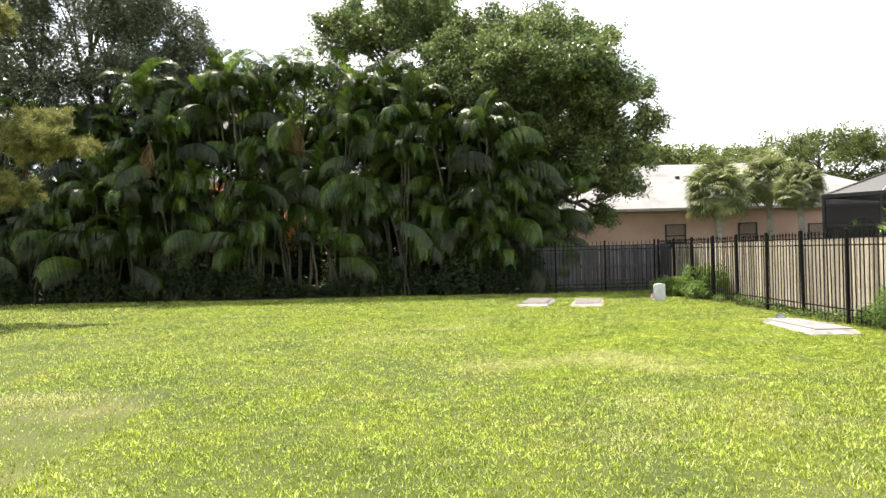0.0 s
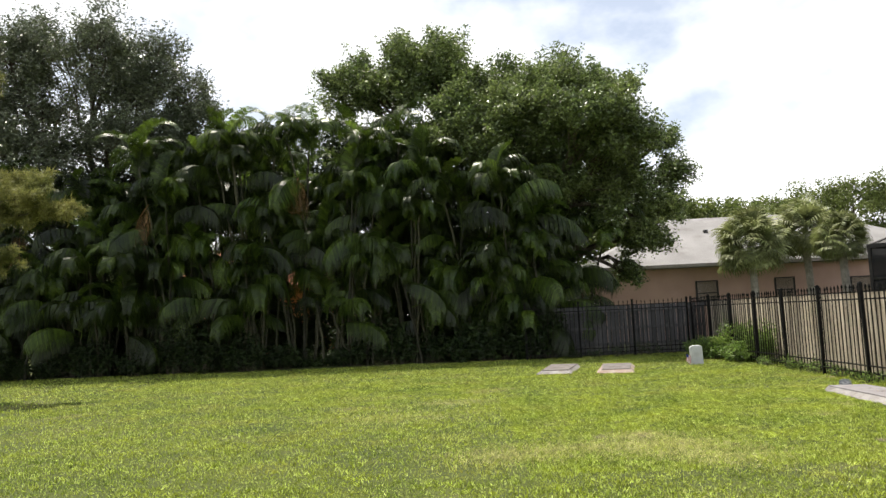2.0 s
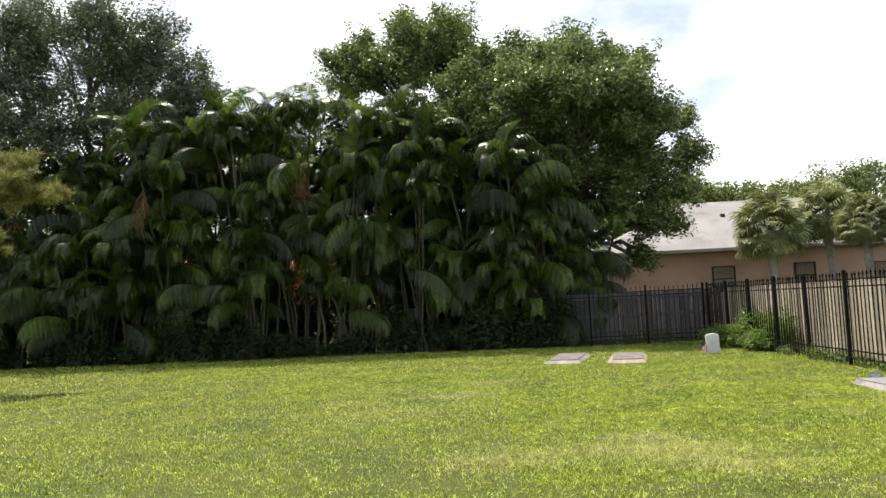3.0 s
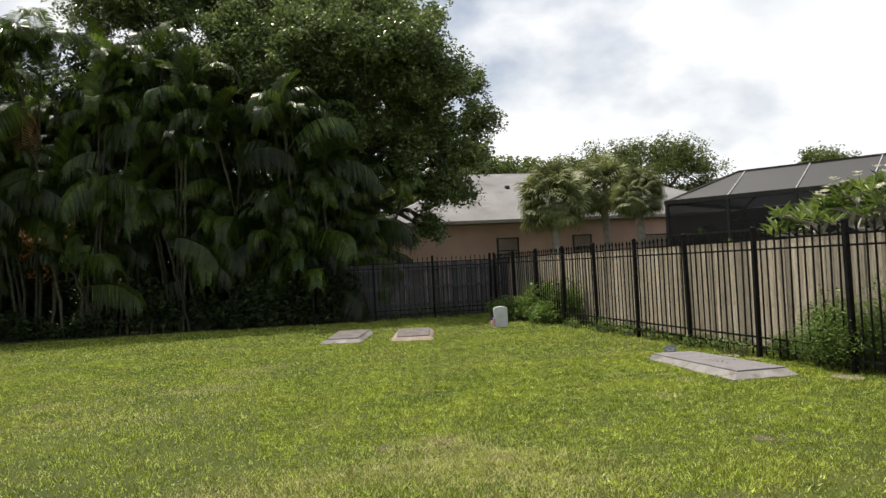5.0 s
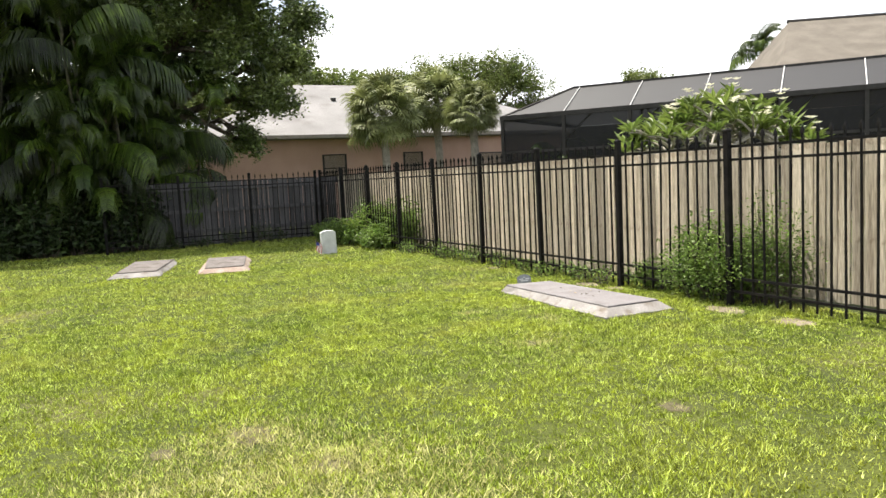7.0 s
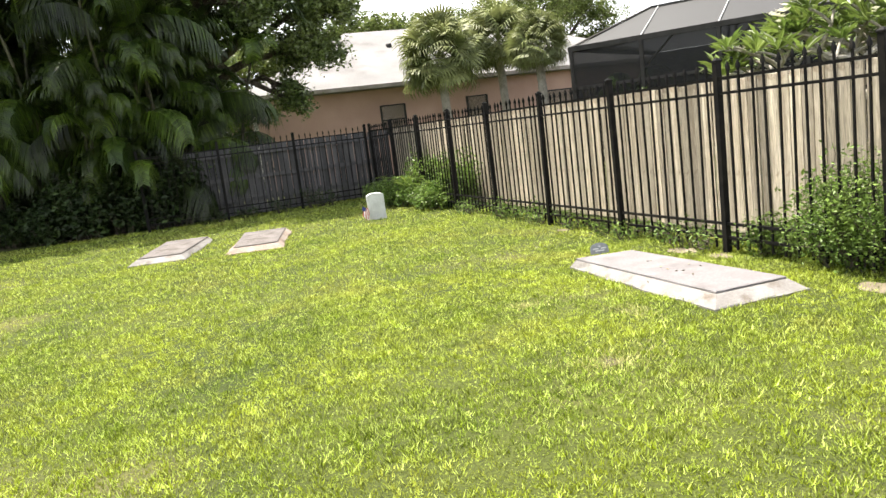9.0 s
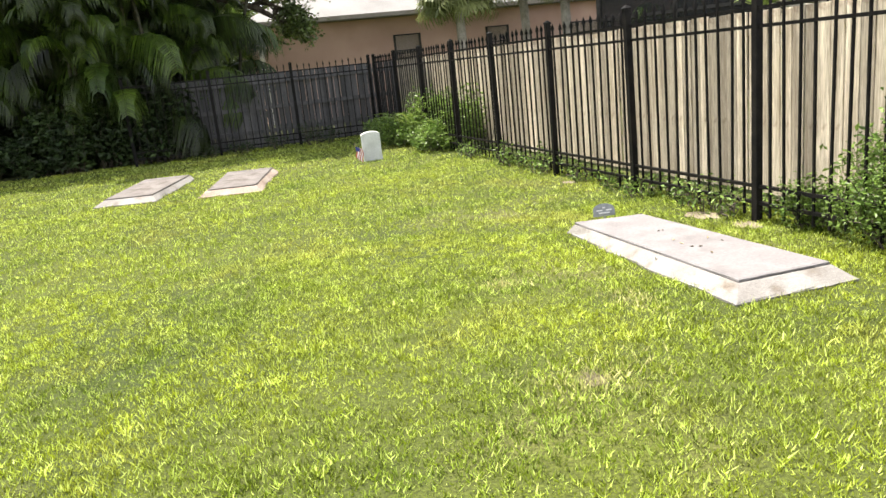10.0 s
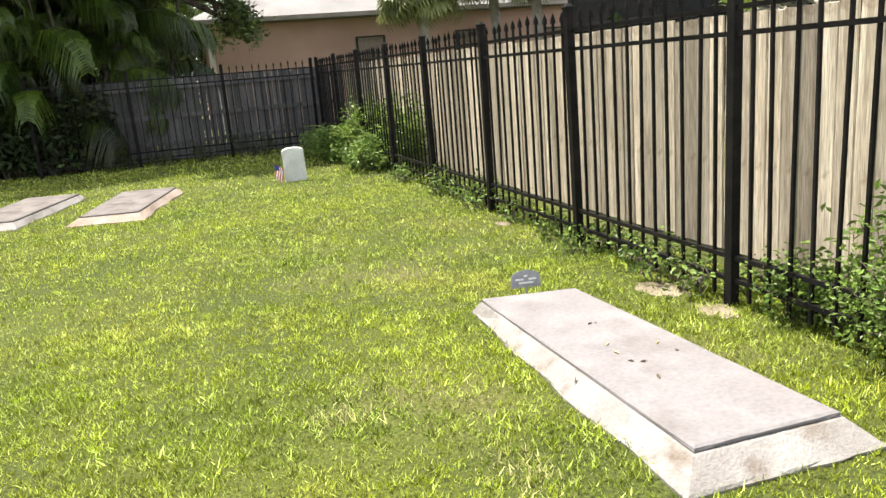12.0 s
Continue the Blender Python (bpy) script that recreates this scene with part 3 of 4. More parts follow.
ledger(2, "flat grey grave slab set in the grass")


def headstone(x, y):
    t = thing("headstone", (x, y, 0), "upright white marble headstone with a rounded top", "headstone")
    bm = bmesh.new()
    outline = [(-0.165, -0.05), (0.165, -0.05)] + [(0.165 * math.cos(a), 0.46 + 0.055 * math.sin(a)) for a in np.linspace(0, math.pi, 13)]
    f = bm.faces.new([bm.verts.new((px, -0.05, pz)) for px, pz in outline])
    r = bmesh.ops.extrude_face_region(bm, geom=[f])
    bmesh.ops.translate(bm, verts=[g for g in r["geom"] if isinstance(g, bmesh.types.BMVert)], vec=(0, 0.1, 0))
    bmesh.ops.recalc_face_normals(bm, faces=bm.faces)
    bmesh.ops.bevel(bm, geom=[e for e in bm.edges if e.calc_face_angle(0) > 1.0], offset=0.006, segments=1, affect="EDGES")
    part("stone", bm, M_MARBLE, t)
    t.matrix_basis = pose(x, y, 0, 2, -1.5, -6)
    return t


headstone(6.74, 23.3)


def small_flag(x, y):
    """A stick flag leaning in the grass, its cloth hanging."""
    t = thing("small_flag", (x, y, 0), "small striped flag on a stick leaning beside the headstone", "flag")
    link("stick", mesh_of("stick", *tube_arrays(bend((0, 0, -0.03), (-0.05, 0.06, 0.44), 0, 4), np.full(4, 0.005), 6), M_STICK), t)
    for i in range(7):
        bm = bmesh.new()
        rows = []
        for s in range(6):
            u = s / 5
            for e in (0, 1):
                v = (i + e) / 7
                rows.append(bm.verts.new((-0.045 + 0.17 * v * 0.75 + 0.02 * math.sin(5 * u), 0.02 - 0.05 * u + 0.012 * math.sin(9 * v + 3 * u), 0.36 - 0.30 * u * (0.75 + 0.25 * v) - 0.05 * v)))
        for s in range(5):
            bm.faces.new((rows[2 * s], rows[2 * s + 1], rows[2 * s + 3], rows[2 * s + 2]))
        part("stripe", bm, M_RED if i % 2 == 0 else M_CLOTH, t, "red stripe" if i % 2 == 0 else "white stripe")
    bm = bmesh.new()
    poly(bm, (-0.05, 0.012, 0.37), (0.03, 0.012, 0.34), (0.032, -0.012, 0.25), (-0.05, -0.012, 0.27))
    part("canton", bm, M_BLUE, t, "blue corner field")
    return t


small_flag(6.46, 23.16).scale = (0.85, 0.85, 0.8)


def grave_marker(x, y):
    """A small metal funeral marker: an arched plate on a stake."""
    t = thing("grave_marker", (x, y, 0), "small grey metal grave marker plate on a stake", "grave marker")
    t.matrix_basis = pose(x, y, 0, -12, 0, -12)
    part("stake", boxed(-0.008, 0.008, -0.004, 0.004, -0.08, 0.10), M_SIGN, t)

    def plate(s, y0, y1, mat, name, label):
        bm = bmesh.new()
        outline = [(-0.10 * s, 0.115 - 0.045 * s), (0.10 * s, 0.115 - 0.045 * s)] + [(0.10 * s * math.cos(a), 0.115 + s * (0.015 + 0.055 * math.sin(a))) for a in np.linspace(0, math.pi, 11)]
        f = bm.faces.new([bm.verts.new((px, y0, pz)) for px, pz in outline])
        r = bmesh.ops.extrude_face_region(bm, geom=[f])
        bmesh.ops.translate(bm, verts=[g for g in r["geom"] if isinstance(g, bmesh.types.BMVert)], vec=(0, y1 - y0, 0))
        bmesh.ops.recalc_face_normals(bm, faces=bm.faces)
        part(name, bm, mat, t, label)

    plate(1.0, -0.005, 0.005, M_SIGN, "plate", "dark grey arched plate")
    for x0, x1, z in ((-0.07, -0.015, 0.118), (0.02, 0.07, 0.118), (-0.05, 0.05, 0.095), (-0.012, 0.012, 0.14)):
        part("lettering", boxed(x0, x1, -0.0085, -0.005, z, z + 0.011), M_SIGNPALE, t, "pale unreadable lettering")
    return t


grave_marker(7.15, 16.06)


# ---- shrubs and weeds ----
def shrub(name, x, y, rx, ry, h, stems, leaves, leaf, mat, label, seed, category="shrub", lean=(0, 0)):
    rng = np.random.default_rng(seed)
    t = thing(name, (x, y, 0), label, category)
    pieces, pts = [], []
    for s in range(stems):
        a, r = rng.uniform(0, 2 * np.pi), math.sqrt(rng.random())
        base = np.array([rx * 0.45 * r * math.cos(a), ry * 0.6 * r * math.sin(a), -0.02])
        tip = np.array([rx * r * math.cos(a) + lean[0], ry * r * math.sin(a) + lean[1], h * rng.uniform(0.45, 1.05) * (1.1 - 0.45 * r * r)])
        p = bend(base, tip, 0.06, 8, rng, 0.025)
        pieces.append(tube_arrays(p, np.linspace(0.008, 0.0025, 8), 4))
        k = max(3, leaves // stems)
        u = rng.uniform(0.18, 1.0, k)
        q = np.stack([np.interp(u, np.linspace(0, 1, 8), p[:, c]) for c in range(3)], -1)
        pts.append(q + rng.normal(size=(k, 3)) * np.array([0.085, 0.085, 0.06]) * (0.5 + h * 0.6))
    pts = np.concatenate(pts)
    pts[:, 2] = np.abs(pts[:, 2]) + 0.01
    tagged(link("branchwork", mesh_of("branchwork", *joined(pieces), M_BARK), t), kind="stuff")
    link("foliage", mesh_of("foliage", *leaf_arrays(rng, pts, leaf, leaf * 0.5, 0.45), mat), t)
    return t


def strap_plant(x, y, reach, count, seed):
    """A clump of long arching strap leaves with a folded midrib."""
    rng = np.random.default_rng(seed)
    t = thing("strap_leaf_plant", (x, y, 0), "green strap-leaved plant arching among the weeds at the fence", "plant")
    for k in range(count):
        a, l = 2 * math.pi * k / count + rng.uniform(-0.3, 0.3), reach * rng.uniform(0.7, 1.2)
        rise, out = rng.uniform(0.7, 1.0) * l, rng.uniform(0.35, 0.75) * l
        u = np.linspace(0, 1, 8)
        spine = np.stack([np.cos(a) * out * u ** 1.2, np.sin(a) * out * u ** 1.2, rise * (1.7 * u - 0.95 * u * u)], -1)
        side = np.array([-math.sin(a), math.cos(a), 0.0])
        w = (0.034 * np.sin(np.pi * (0.12 + 0.88 * u)) ** 0.7)[:, None]
        v = np.stack([spine - side * w + (0, 0, 0.012), spine, spine + side * w + (0, 0, 0.012)], 1).reshape(-1, 3)
        i = np.arange(7)[:, None] * 3
        f = np.concatenate([i + np.array([[0, 1, 4, 3]]), i + np.array([[1, 2, 5, 4]])])
        link("leaf", mesh_of("leaf", v, f, M_PLUM, True), t)
    return t


def weeds():
    shrub("shrub", 8.34, 13.85, 0.54, 0.64, 0.84, 115, 15000, 0.037, M_SHRUB, "bright green leafy shrub growing through the iron fence", 11)
    shrub("shrub", 8.52, 13.25, 0.32, 0.42, 1.12, 50, 5200, 0.038, M_SHRUB, "tall green sucker shrub behind the iron pickets", 12)
    shrub("shrub", 8.28, 14.8, 0.26, 0.36, 0.36, 34, 2600, 0.037, M_SHRUB, "low green shrub at the fence foot", 13)
    shrub("shrub", 8.50, 14.3, 0.25, 0.45, 1.05, 16, 500, 0.07, M_SHRUB, "thin upright green shoots behind the pickets", 14)
    for i, (x, y, rx, ry, h, n) in enumerate(((7.8, 26.5, 0.45, 0.7, 0.50, 2600), (7.85, 25.3, 0.5, 0.8, 0.62, 3800), (8.3, 24.5, 0.42, 0.8, 1.15, 4200),
                                              (8.45, 23.3, 0.35, 0.8, 1.15, 3600), (7.95, 23.6, 0.38, 0.8, 0.50, 3000))):
        shrub("shrub", x, y, rx, ry, h, 60, n, 0.075, M_SHRUB, "overgrown green weeds and vines on the fence corner", 20 + i)
    strap_plant(8.05, 24.9, 0.95, 26, 5)
    strap_plant(8.3, 23.9, 0.85, 20, 6)
    strap_plant(7.75, 26.0, 0.6, 16, 7)
    rng = random.Random(8)
    y = 15.3
    while y < 22.6:
        h = rng.uniform(0.1, 0.32)
        shrub("weed", FX + rng.uniform(-0.12, 0.28), y, 0.22, 0.24, h, 8, 150, 0.05, M_SHRUB, "low green weeds along the fence foot", int(y * 100), "weed")
        y += rng.uniform(0.22, 0.5)
    # weeds at the end fence: their shade is in the leaf colour
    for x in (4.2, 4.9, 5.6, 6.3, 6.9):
        shrub("weed", x + rng.uniform(-0.2, 0.2), 28.0, 0.3, 0.2, rng.uniform(0.25, 0.6), 10, 150, 0.07, M_UNDERSHADE, "weeds at the foot of the end fence, leaves coloured dark for shade", int(x * 77), "weed")


weeds()


# ---- palms ----
def frond_mesh(name, length, rise, droop, pairs, leaflet, hang, mat, seed, lift=0.28, half=0.030, power=1.25):
    """An arching feather frond along +x: a rachis and pairs of hanging leaflets."""
    rng = np.random.default_rng(seed)
    t = np.linspace(0, 1, 12)
    ang = radians(rise) - np.radians(droop) * t ** power
    step = length / 11
    px = np.r_[0, np.cumsum(np.cos(ang[:-1]) * step)]
    pz = np.r_[0, np.cumsum(np.sin(ang[:-1]) * step)]
    spine = np.stack([px, np.zeros(12), pz], -1)
    v, f = tube_arrays(spine, np.linspace(0.017, 0.004, 12), 4)
    pieces = [(v, f)]
    for s in np.linspace(0.14, 0.99, pairs):
        base = np.array([np.interp(s, t, spine[:, c]) for c in range(3)])
        a = np.interp(s, t, ang)
        along = np.array([math.cos(a), 0, math.sin(a)])
        up = np.array([-math.sin(a), 0, math.cos(a)])
        size = leaflet * (0.45 + 0.75 * math.sin(math.pi * min(1, s * 0.85 + 0.12))) * rng.uniform(0.85, 1.1)
        for side in (-1, 1):
            out = along * 0.45 + np.array([0, side, 0]) * 0.8 + up * lift
            out /= np.linalg.norm(out)
            p0 = base
            p1 = base + out * size * 0.5
            p2 = p1 + (out * 0.6 + np.array([0, 0, -hang * rng.uniform(0.7, 1.3)])) * size * 0.42
            p3 = p2 + (out * 0.25 + np.array([0, 0, -hang * 1.25])) * size * 0.3
            w = along * half
            pieces.append((np.array([p0 - w * 0.5, p0 + w * 0.5, p1 + w, p1 - w, p2 + w * 0.8, p2 - w * 0.8, p3 + w * 0.1, p3 - w * 0.1]),
                           np.array([[0, 1, 2, 3], [3, 2, 4, 5], [5, 4, 6, 7]])))
    return mesh_of(name, *joined(pieces), mat)


FRONDS = [frond_mesh("frond", L, r, d, 40, lf, hg, M_PALM, i, lift, 0.023, 1.7) for i, (L, r, d, lf, hg, lift) in enumerate((
    (2.3, 84, 190, 0.50, 0.7, 0.40), (2.1, 80, 205, 0.46, 0.9, 0.30), (2.4, 88, 150, 0.54, 0.4, 0.60), (2.0, 70, 185, 0.46, 1.0, 0.1), (2.2, 86, 215, 0.46, 0.8, 0.3), (2.1, 90, 80, 0.54, 0.15, 0.9),
    (2.5, 40, 122, 0.50, 1.4, -0.1), (2.3, 10, 92, 0.48, 1.5, -0.2)))]
DRYFRONDS = [frond_mesh("dry_frond", L, r, d, 16, lf, 1.5, M_DRY, 40 + i, -0.3, 0.013) for i, (L, r, d, lf) in enumerate(((1.5, -50, 50, 0.55),))]


def cane_mesh(height, lean_x, lean_y, seed):
    rng = np.random.default_rng(seed)
    p = bend((0, 0, -0.05), (lean_x, lean_y, height), 0, 16, rng, 0.02)
    p[:, :2] += (np.linspace(0, 1, 16)[:, None] ** 2 - np.linspace(0, 1, 16)[:, None]) * np.array([[lean_x, lean_y]]) * 0.5
    fine = np.linspace(0, 15, 46)
    q = np.stack([np.interp(fine, np.arange(16), p[:, c]) for c in range(3)], -1)
    r = np.linspace(0.05, 0.033, 46)
    r[::3] *= 1.18
    return mesh_of("cane", *tube_arrays(q, r, 7), M_CANE, True), p[-1]


def areca(x, y, high, canes, spread, seed, dry=1, label="tall clumping areca palm with arching fronds"):
    rng = np.random.default_rng(seed)
    t = thing("areca_palm", (x, y, 0), label, "palm", "palms of the grove")
    for c in range(canes):
        a = rng.uniform(0, 2 * np.pi)
        h = high * rng.uniform(0.5, 1.0) if c else high
        r = spread * rng.uniform(0.4, 1.0)
        mesh, tip = cane_mesh(h, r * math.cos(a), r * math.sin(a), seed * 31 + c)
        off = (0.75 * math.cos(a) * rng.random(), 0.55 * math.sin(a) * rng.random(), 0)
        cane = link("cane", mesh, t, "ringed grey-green cane", pose(*off))
        count = int(rng.integers(6, 9))
        for k in range(count):
            yaw = 360 * k / count + rng.uniform(-18, 18)
            s = rng.uniform(0.8, 1.15)
            link("frond", FRONDS[int(rng.integers(6))], t, "", pose(off[0] + tip[0], off[1] + tip[1], tip[2] - 0.09 * k, 0, rng.uniform(-16, 12), yaw) @ Matrix.Scale(s, 4))
        for k in range(2):      # older fronds hanging down the cane
            down = rng.uniform(0.4, 0.42 * h)
            f = max(0.0, 1 - down / h)
            link("frond", FRONDS[6 + int(rng.integers(2))], t, "", pose(off[0] + tip[0] * f * f, off[1] + tip[1] * f * f, tip[2] - down, 0, rng.uniform(-20, 25), rng.uniform(0, 360)) @ Matrix.Scale(rng.uniform(0.8, 1.1), 4))
        if c < dry:
            link("dry_frond", DRYFRONDS[0], t, "dead brown hanging frond", pose(off[0] + tip[0] * 0.7, off[1] + tip[1] * 0.7, tip[2] - 1.3, 0, 0, rng.uniform(200, 340)))
    return t


def grove():
    rows = [(-19.5, 30.6, 6.8), (-17.4, 30.2, 7.0), (-15.2, 30.2, 7.0), (-13.0, 29.7, 6.6), (-11.8, 30.0, 7.2), (-10.3, 29.6, 7.6), (-8.6, 30.2, 8.2), (-7.1, 29.6, 8.3), (-5.6, 29.9, 8.3),
            (-4.2, 29.5, 8.4), (-2.9, 30.2, 8.5), (-1.6, 29.5, 7.4), (-0.2, 30.0, 6.4), (1.1, 29.5, 6.0), (2.3, 29.3, 6.0), (3.3, 29.6, 5.4), (4.2, 30.3, 4.6)]
    for i, (x, y, h) in enumerate(rows):
        areca(x, y + 0.6, h + (0.1 if x > 1.5 else -0.1), 7, 1.2, 100 + i, dry=1 if i % 4 == 1 else 0)
    rows = [(-18.4, 29.8, 3.6), (-16.2, 29.6, 3.4), (-14.0, 29.8, 3.8), (-11.8, 29.3, 3.6), (-8.1, 29.7, 4.0), (-7.2, 30.4, 4.2), (-3.4, 29.5, 3.6), (-0.8, 29.2, 3.6), 
            (1.7, 29.6, 3.0), (3.0, 29.6, 2.8)]
    for i, (x, y, h) in enumerate(rows):
        areca(x, y + 0.35, h, 4, 0.8, 200 + i, dry=0, label="shorter areca palm filling the shade of the grove")


grove()

# Undergrowth filling the dim grove, with its shade put into the leaf colour.
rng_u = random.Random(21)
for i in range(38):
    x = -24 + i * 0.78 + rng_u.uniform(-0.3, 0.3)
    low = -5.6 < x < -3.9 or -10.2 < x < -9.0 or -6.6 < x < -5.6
    shrub("undergrowth_shrub", x, 32.2 + rng_u.uniform(-0.5, 0.9), 1.0, 0.8, rng_u.uniform(0.4, 0.8) if low else rng_u.uniform(2.2, 4.6), 34, 1500, 0.17, M_UNDERSHADE,
          "undergrowth shrub below the palms, leaves coloured dark for shade", 300 + i)


# More between the canes, in the same shade-coloured leaves.
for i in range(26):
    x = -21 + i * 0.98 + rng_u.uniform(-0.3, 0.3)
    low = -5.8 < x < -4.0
    shrub("undergrowth_shrub", x, 29.7 + rng_u.uniform(-0.3, 0.6), 0.8, 0.45, 0.3 if low else rng_u.uniform(0.8, 2.4), 28, 1500, 0.14, M_UNDERSHADE,
          "undergrowth shrub between the palm canes, leaves coloured dark for shade", 400 + i)


# Tall shrubs added behind the canes to darken the gaps by their colour.
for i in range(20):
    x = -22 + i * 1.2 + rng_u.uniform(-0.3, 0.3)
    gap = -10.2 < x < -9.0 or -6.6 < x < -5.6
    shrub("undergrowth_shrub", x, 33.4 + rng_u.uniform(-0.3, 0.5), 1.0, 0.8, 2.4 if gap else rng_u.uniform(4.0, 5.6), 34, 2300, 0.19, M_UNDERSHADE,
          "tall filler shrub behind the palm canes, leaves coloured dark for shade", 450 + i)


# Shade-coloured shrubs that keep the end of the grove dark.
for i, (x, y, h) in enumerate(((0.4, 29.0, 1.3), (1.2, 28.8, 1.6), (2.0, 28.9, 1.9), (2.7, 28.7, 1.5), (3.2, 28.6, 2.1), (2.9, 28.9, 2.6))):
    shrub("undergrowth_shrub", x, y, 0.7, 0.45, h, 34, 2000, 0.15, M_UNDERSHADE, "undergrowth shrub at the end of the grove, leaves coloured dark for shade", 480 + i)


# ---- trees ----
tree("oak_tree", 3.9, 33.0, 4.2, 0.34,
     [(0.6, 0, 10.2, 2.3, 2.6, 1.9), (1.9, -0.2, 9.6, 1.7, 2.2, 1.8), (-2.5, 0.2, 10.4, 2.2, 2.4, 1.9), (-5.0, 0.3, 11.3, 2.3, 2.4, 2.0), (-3.9, 0.2, 12.0, 1.2, 1.4, 1.5), (-7.6, 0.5, 11.0, 1.5, 1.8, 1.6),
      (4.9, 0, 8.3, 0.8, 1.2, 0.6), (5.3, -0.2, 6.8, 0.8, 1.1, 0.7), (4.6, -0.6, 5.4, 1.2, 1.3, 0.8), (3.7, -1.0, 4.2, 1.0, 1.2, 0.8), (2.9, -0.6, 7.8, 1.2, 1.8, 1.5), (2.9, -1.4, 6.0, 1.4, 1.4, 1.4),
      (0.4, -2.2, 8.6, 2.4, 1.7, 1.8), (1.6, -2.9, 9.4, 1.9, 1.5, 1.5), (-2.6, -2.0, 9.0, 2.2, 1.8, 1.7), (0.8, -2.0, 5.8, 2.0, 1.5, 1.6), (-1.0, -1.0, 6.8, 2.4, 2.0, 2.0), (-4.5, 0.5, 8.2, 2.6, 2.0, 1.9),
      (-3.4, -2.4, 7.8, 2.0, 1.5, 1.4), (-1.4, -3.0, 7.9, 2.0, 1.2, 1.4), (2.1, -2.8, 7.4, 1.6, 1.3, 1.3), (-6.4, 0.5, 8.4, 2.2, 1.8, 1.6), (1.2, -4.2, 8.6, 1.6, 1.3, 1.0), (2.9, -3.2, 7.8, 1.3, 1.4, 1.0), (3.1, -0.9, 2.9, 0.45, 0.8, 0.8), (-0.2, -3.2, 9.0, 1.6, 1.2, 1.0), (2.0, -3.4, 8.6, 1.4, 1.2, 0.9)],
     6100, 54, 0.135, M_OAK, "large dark green spreading oak tree overhanging the palms", 51, 0.46)
tree("oak_tree", -15.2, 33.9, 4.2, 0.36,
     [(0, 0, 13.4, 3.2, 3.0, 2.6), (3.2, -0.4, 12.2, 2.0, 2.2, 2.1), (-3.6, 0, 13.4, 3.0, 3.0, 2.6), (-7.0, 0, 13.0, 2.8, 3.0, 2.6), (3.0, -0.6, 9.6, 2.2, 2.2, 1.8), (1.4, -0.8, 11.2, 2.4, 2.0, 2.2), (4.6, -0.6, 10.4, 1.3, 1.6, 1.4), (4.8, -0.4, 8.4, 1.8, 1.6, 1.6),
      (1.8, -1.6, 9.0, 2.6, 2.0, 2.0), (-2.4, -1.8, 8.6, 2.8, 2.2, 2.0), (-2.4, -1.0, 11.0, 2.6, 2.2, 2.0), (-6.2, 0, 9.8, 3.0, 3.0, 2.8),
      (-8.5, -1.0, 6.6, 3.0, 2.4, 3.0), (-4.5, -1.6, 6.0, 3.0, 2.0, 2.2), (0.5, -1.2, 6.6, 3.2, 1.8, 1.8)],
     4000, 52, 0.125, M_OAKGREY, "large grey-green tree rising behind the palms", 52, 0.48)


def pine(x, y):
    """A pine whose lowest boughs reach over the lawn; needles in brushes along each bough."""
    rng = np.random.default_rng(77)
    t = thing("pine_tree", (x, y, 0), "pine tree with drooping yellow-green needle boughs over the lawn", "tree")
    top = 10.5
    link("trunk", mesh_of("trunk", *tube_arrays(bend((0, 0, -0.1), (0.2, 0, top), 0, 10, rng, 0.05), np.linspace(0.22, 0.06, 10), 10), M_BARK, True), t)
    boughs = [(4.75, -0.2, 5.3, 4.85), (4.2, -0.6, 5.4, 5.2), (3.5, 0.3, 5.6, 5.9), (3.9, -0.2, 5.5, 5.55), (3.0, -1.0, 3.9, 3.8), (2.8, 0.2, 3.8, 3.7), (2.4, -0.8, 6.6, 8.0), (2.1, 0.4, 7.4, 8.9),
              (1.9, -0.5, 8.4, 9.6), (2.2, -1.6, 5.2, 6.2), (0.4, 1.5, 7.0, 8.0), (-1.5, 0.5, 6.0, 7.0), (-1.8, -1.0, 5.0, 5.6), (1.6, 1.2, 8.0, 9.0), (1.2, -0.4, 9.2, 10.4), (0.9, -1.8, 7.5, 8.5)]
    for dx, dy, z0, z1 in boughs:
        p = bend((0.1, 0, z0 - 0.3), (dx, dy, z1), -0.15, 9, rng, 0.04)
        wood = [tube_arrays(p, np.linspace(0.06, 0.012, 9), 5)]
        tufts = []
        for k in range(60):
            u = rng.uniform(0.35, 1.0) ** 0.6
            q = np.array([np.interp(u, np.linspace(0, 1, 9), p[:, c]) for c in range(3)])
            tip = q + rng.normal(size=3) * np.array([0.17, 0.17, 0.12])
            wood.append(tube_arrays(np.stack([q, (q + tip) / 2 + (0, 0, 0.04), tip]), np.array([0.012, 0.008, 0.004]), 3))
            tufts.append(tip)
        tufts = np.array(tufts)
        n = 80
        d = rng.normal(size=(len(tufts), n, 3)) + np.array([0, 0, 0.25])
        d /= np.linalg.norm(d, axis=2)[:, :, None]
        base = np.repeat(tufts[:, None], n, 1) + rng.normal(size=(len(tufts), n, 3)) * 0.05
        end = base + d * rng.uniform(0.13, 0.24, (len(tufts), n, 1))
        w = np.cross(d, rng.normal(size=d.shape))
        w *= 0.010 / (np.linalg.norm(w, axis=2)[:, :, None] + 1e-9)
        v = np.stack([base - w, base + w, end], 2).reshape(-1, 3)
        bough = link("bough", mesh_of("bough", *joined(wood), M_BARK), t)
        link("needles", mesh_of("needles", v, np.arange(len(v)).reshape(-1, 3), M_PINE), bough)


pine(-14.3, 21.6)


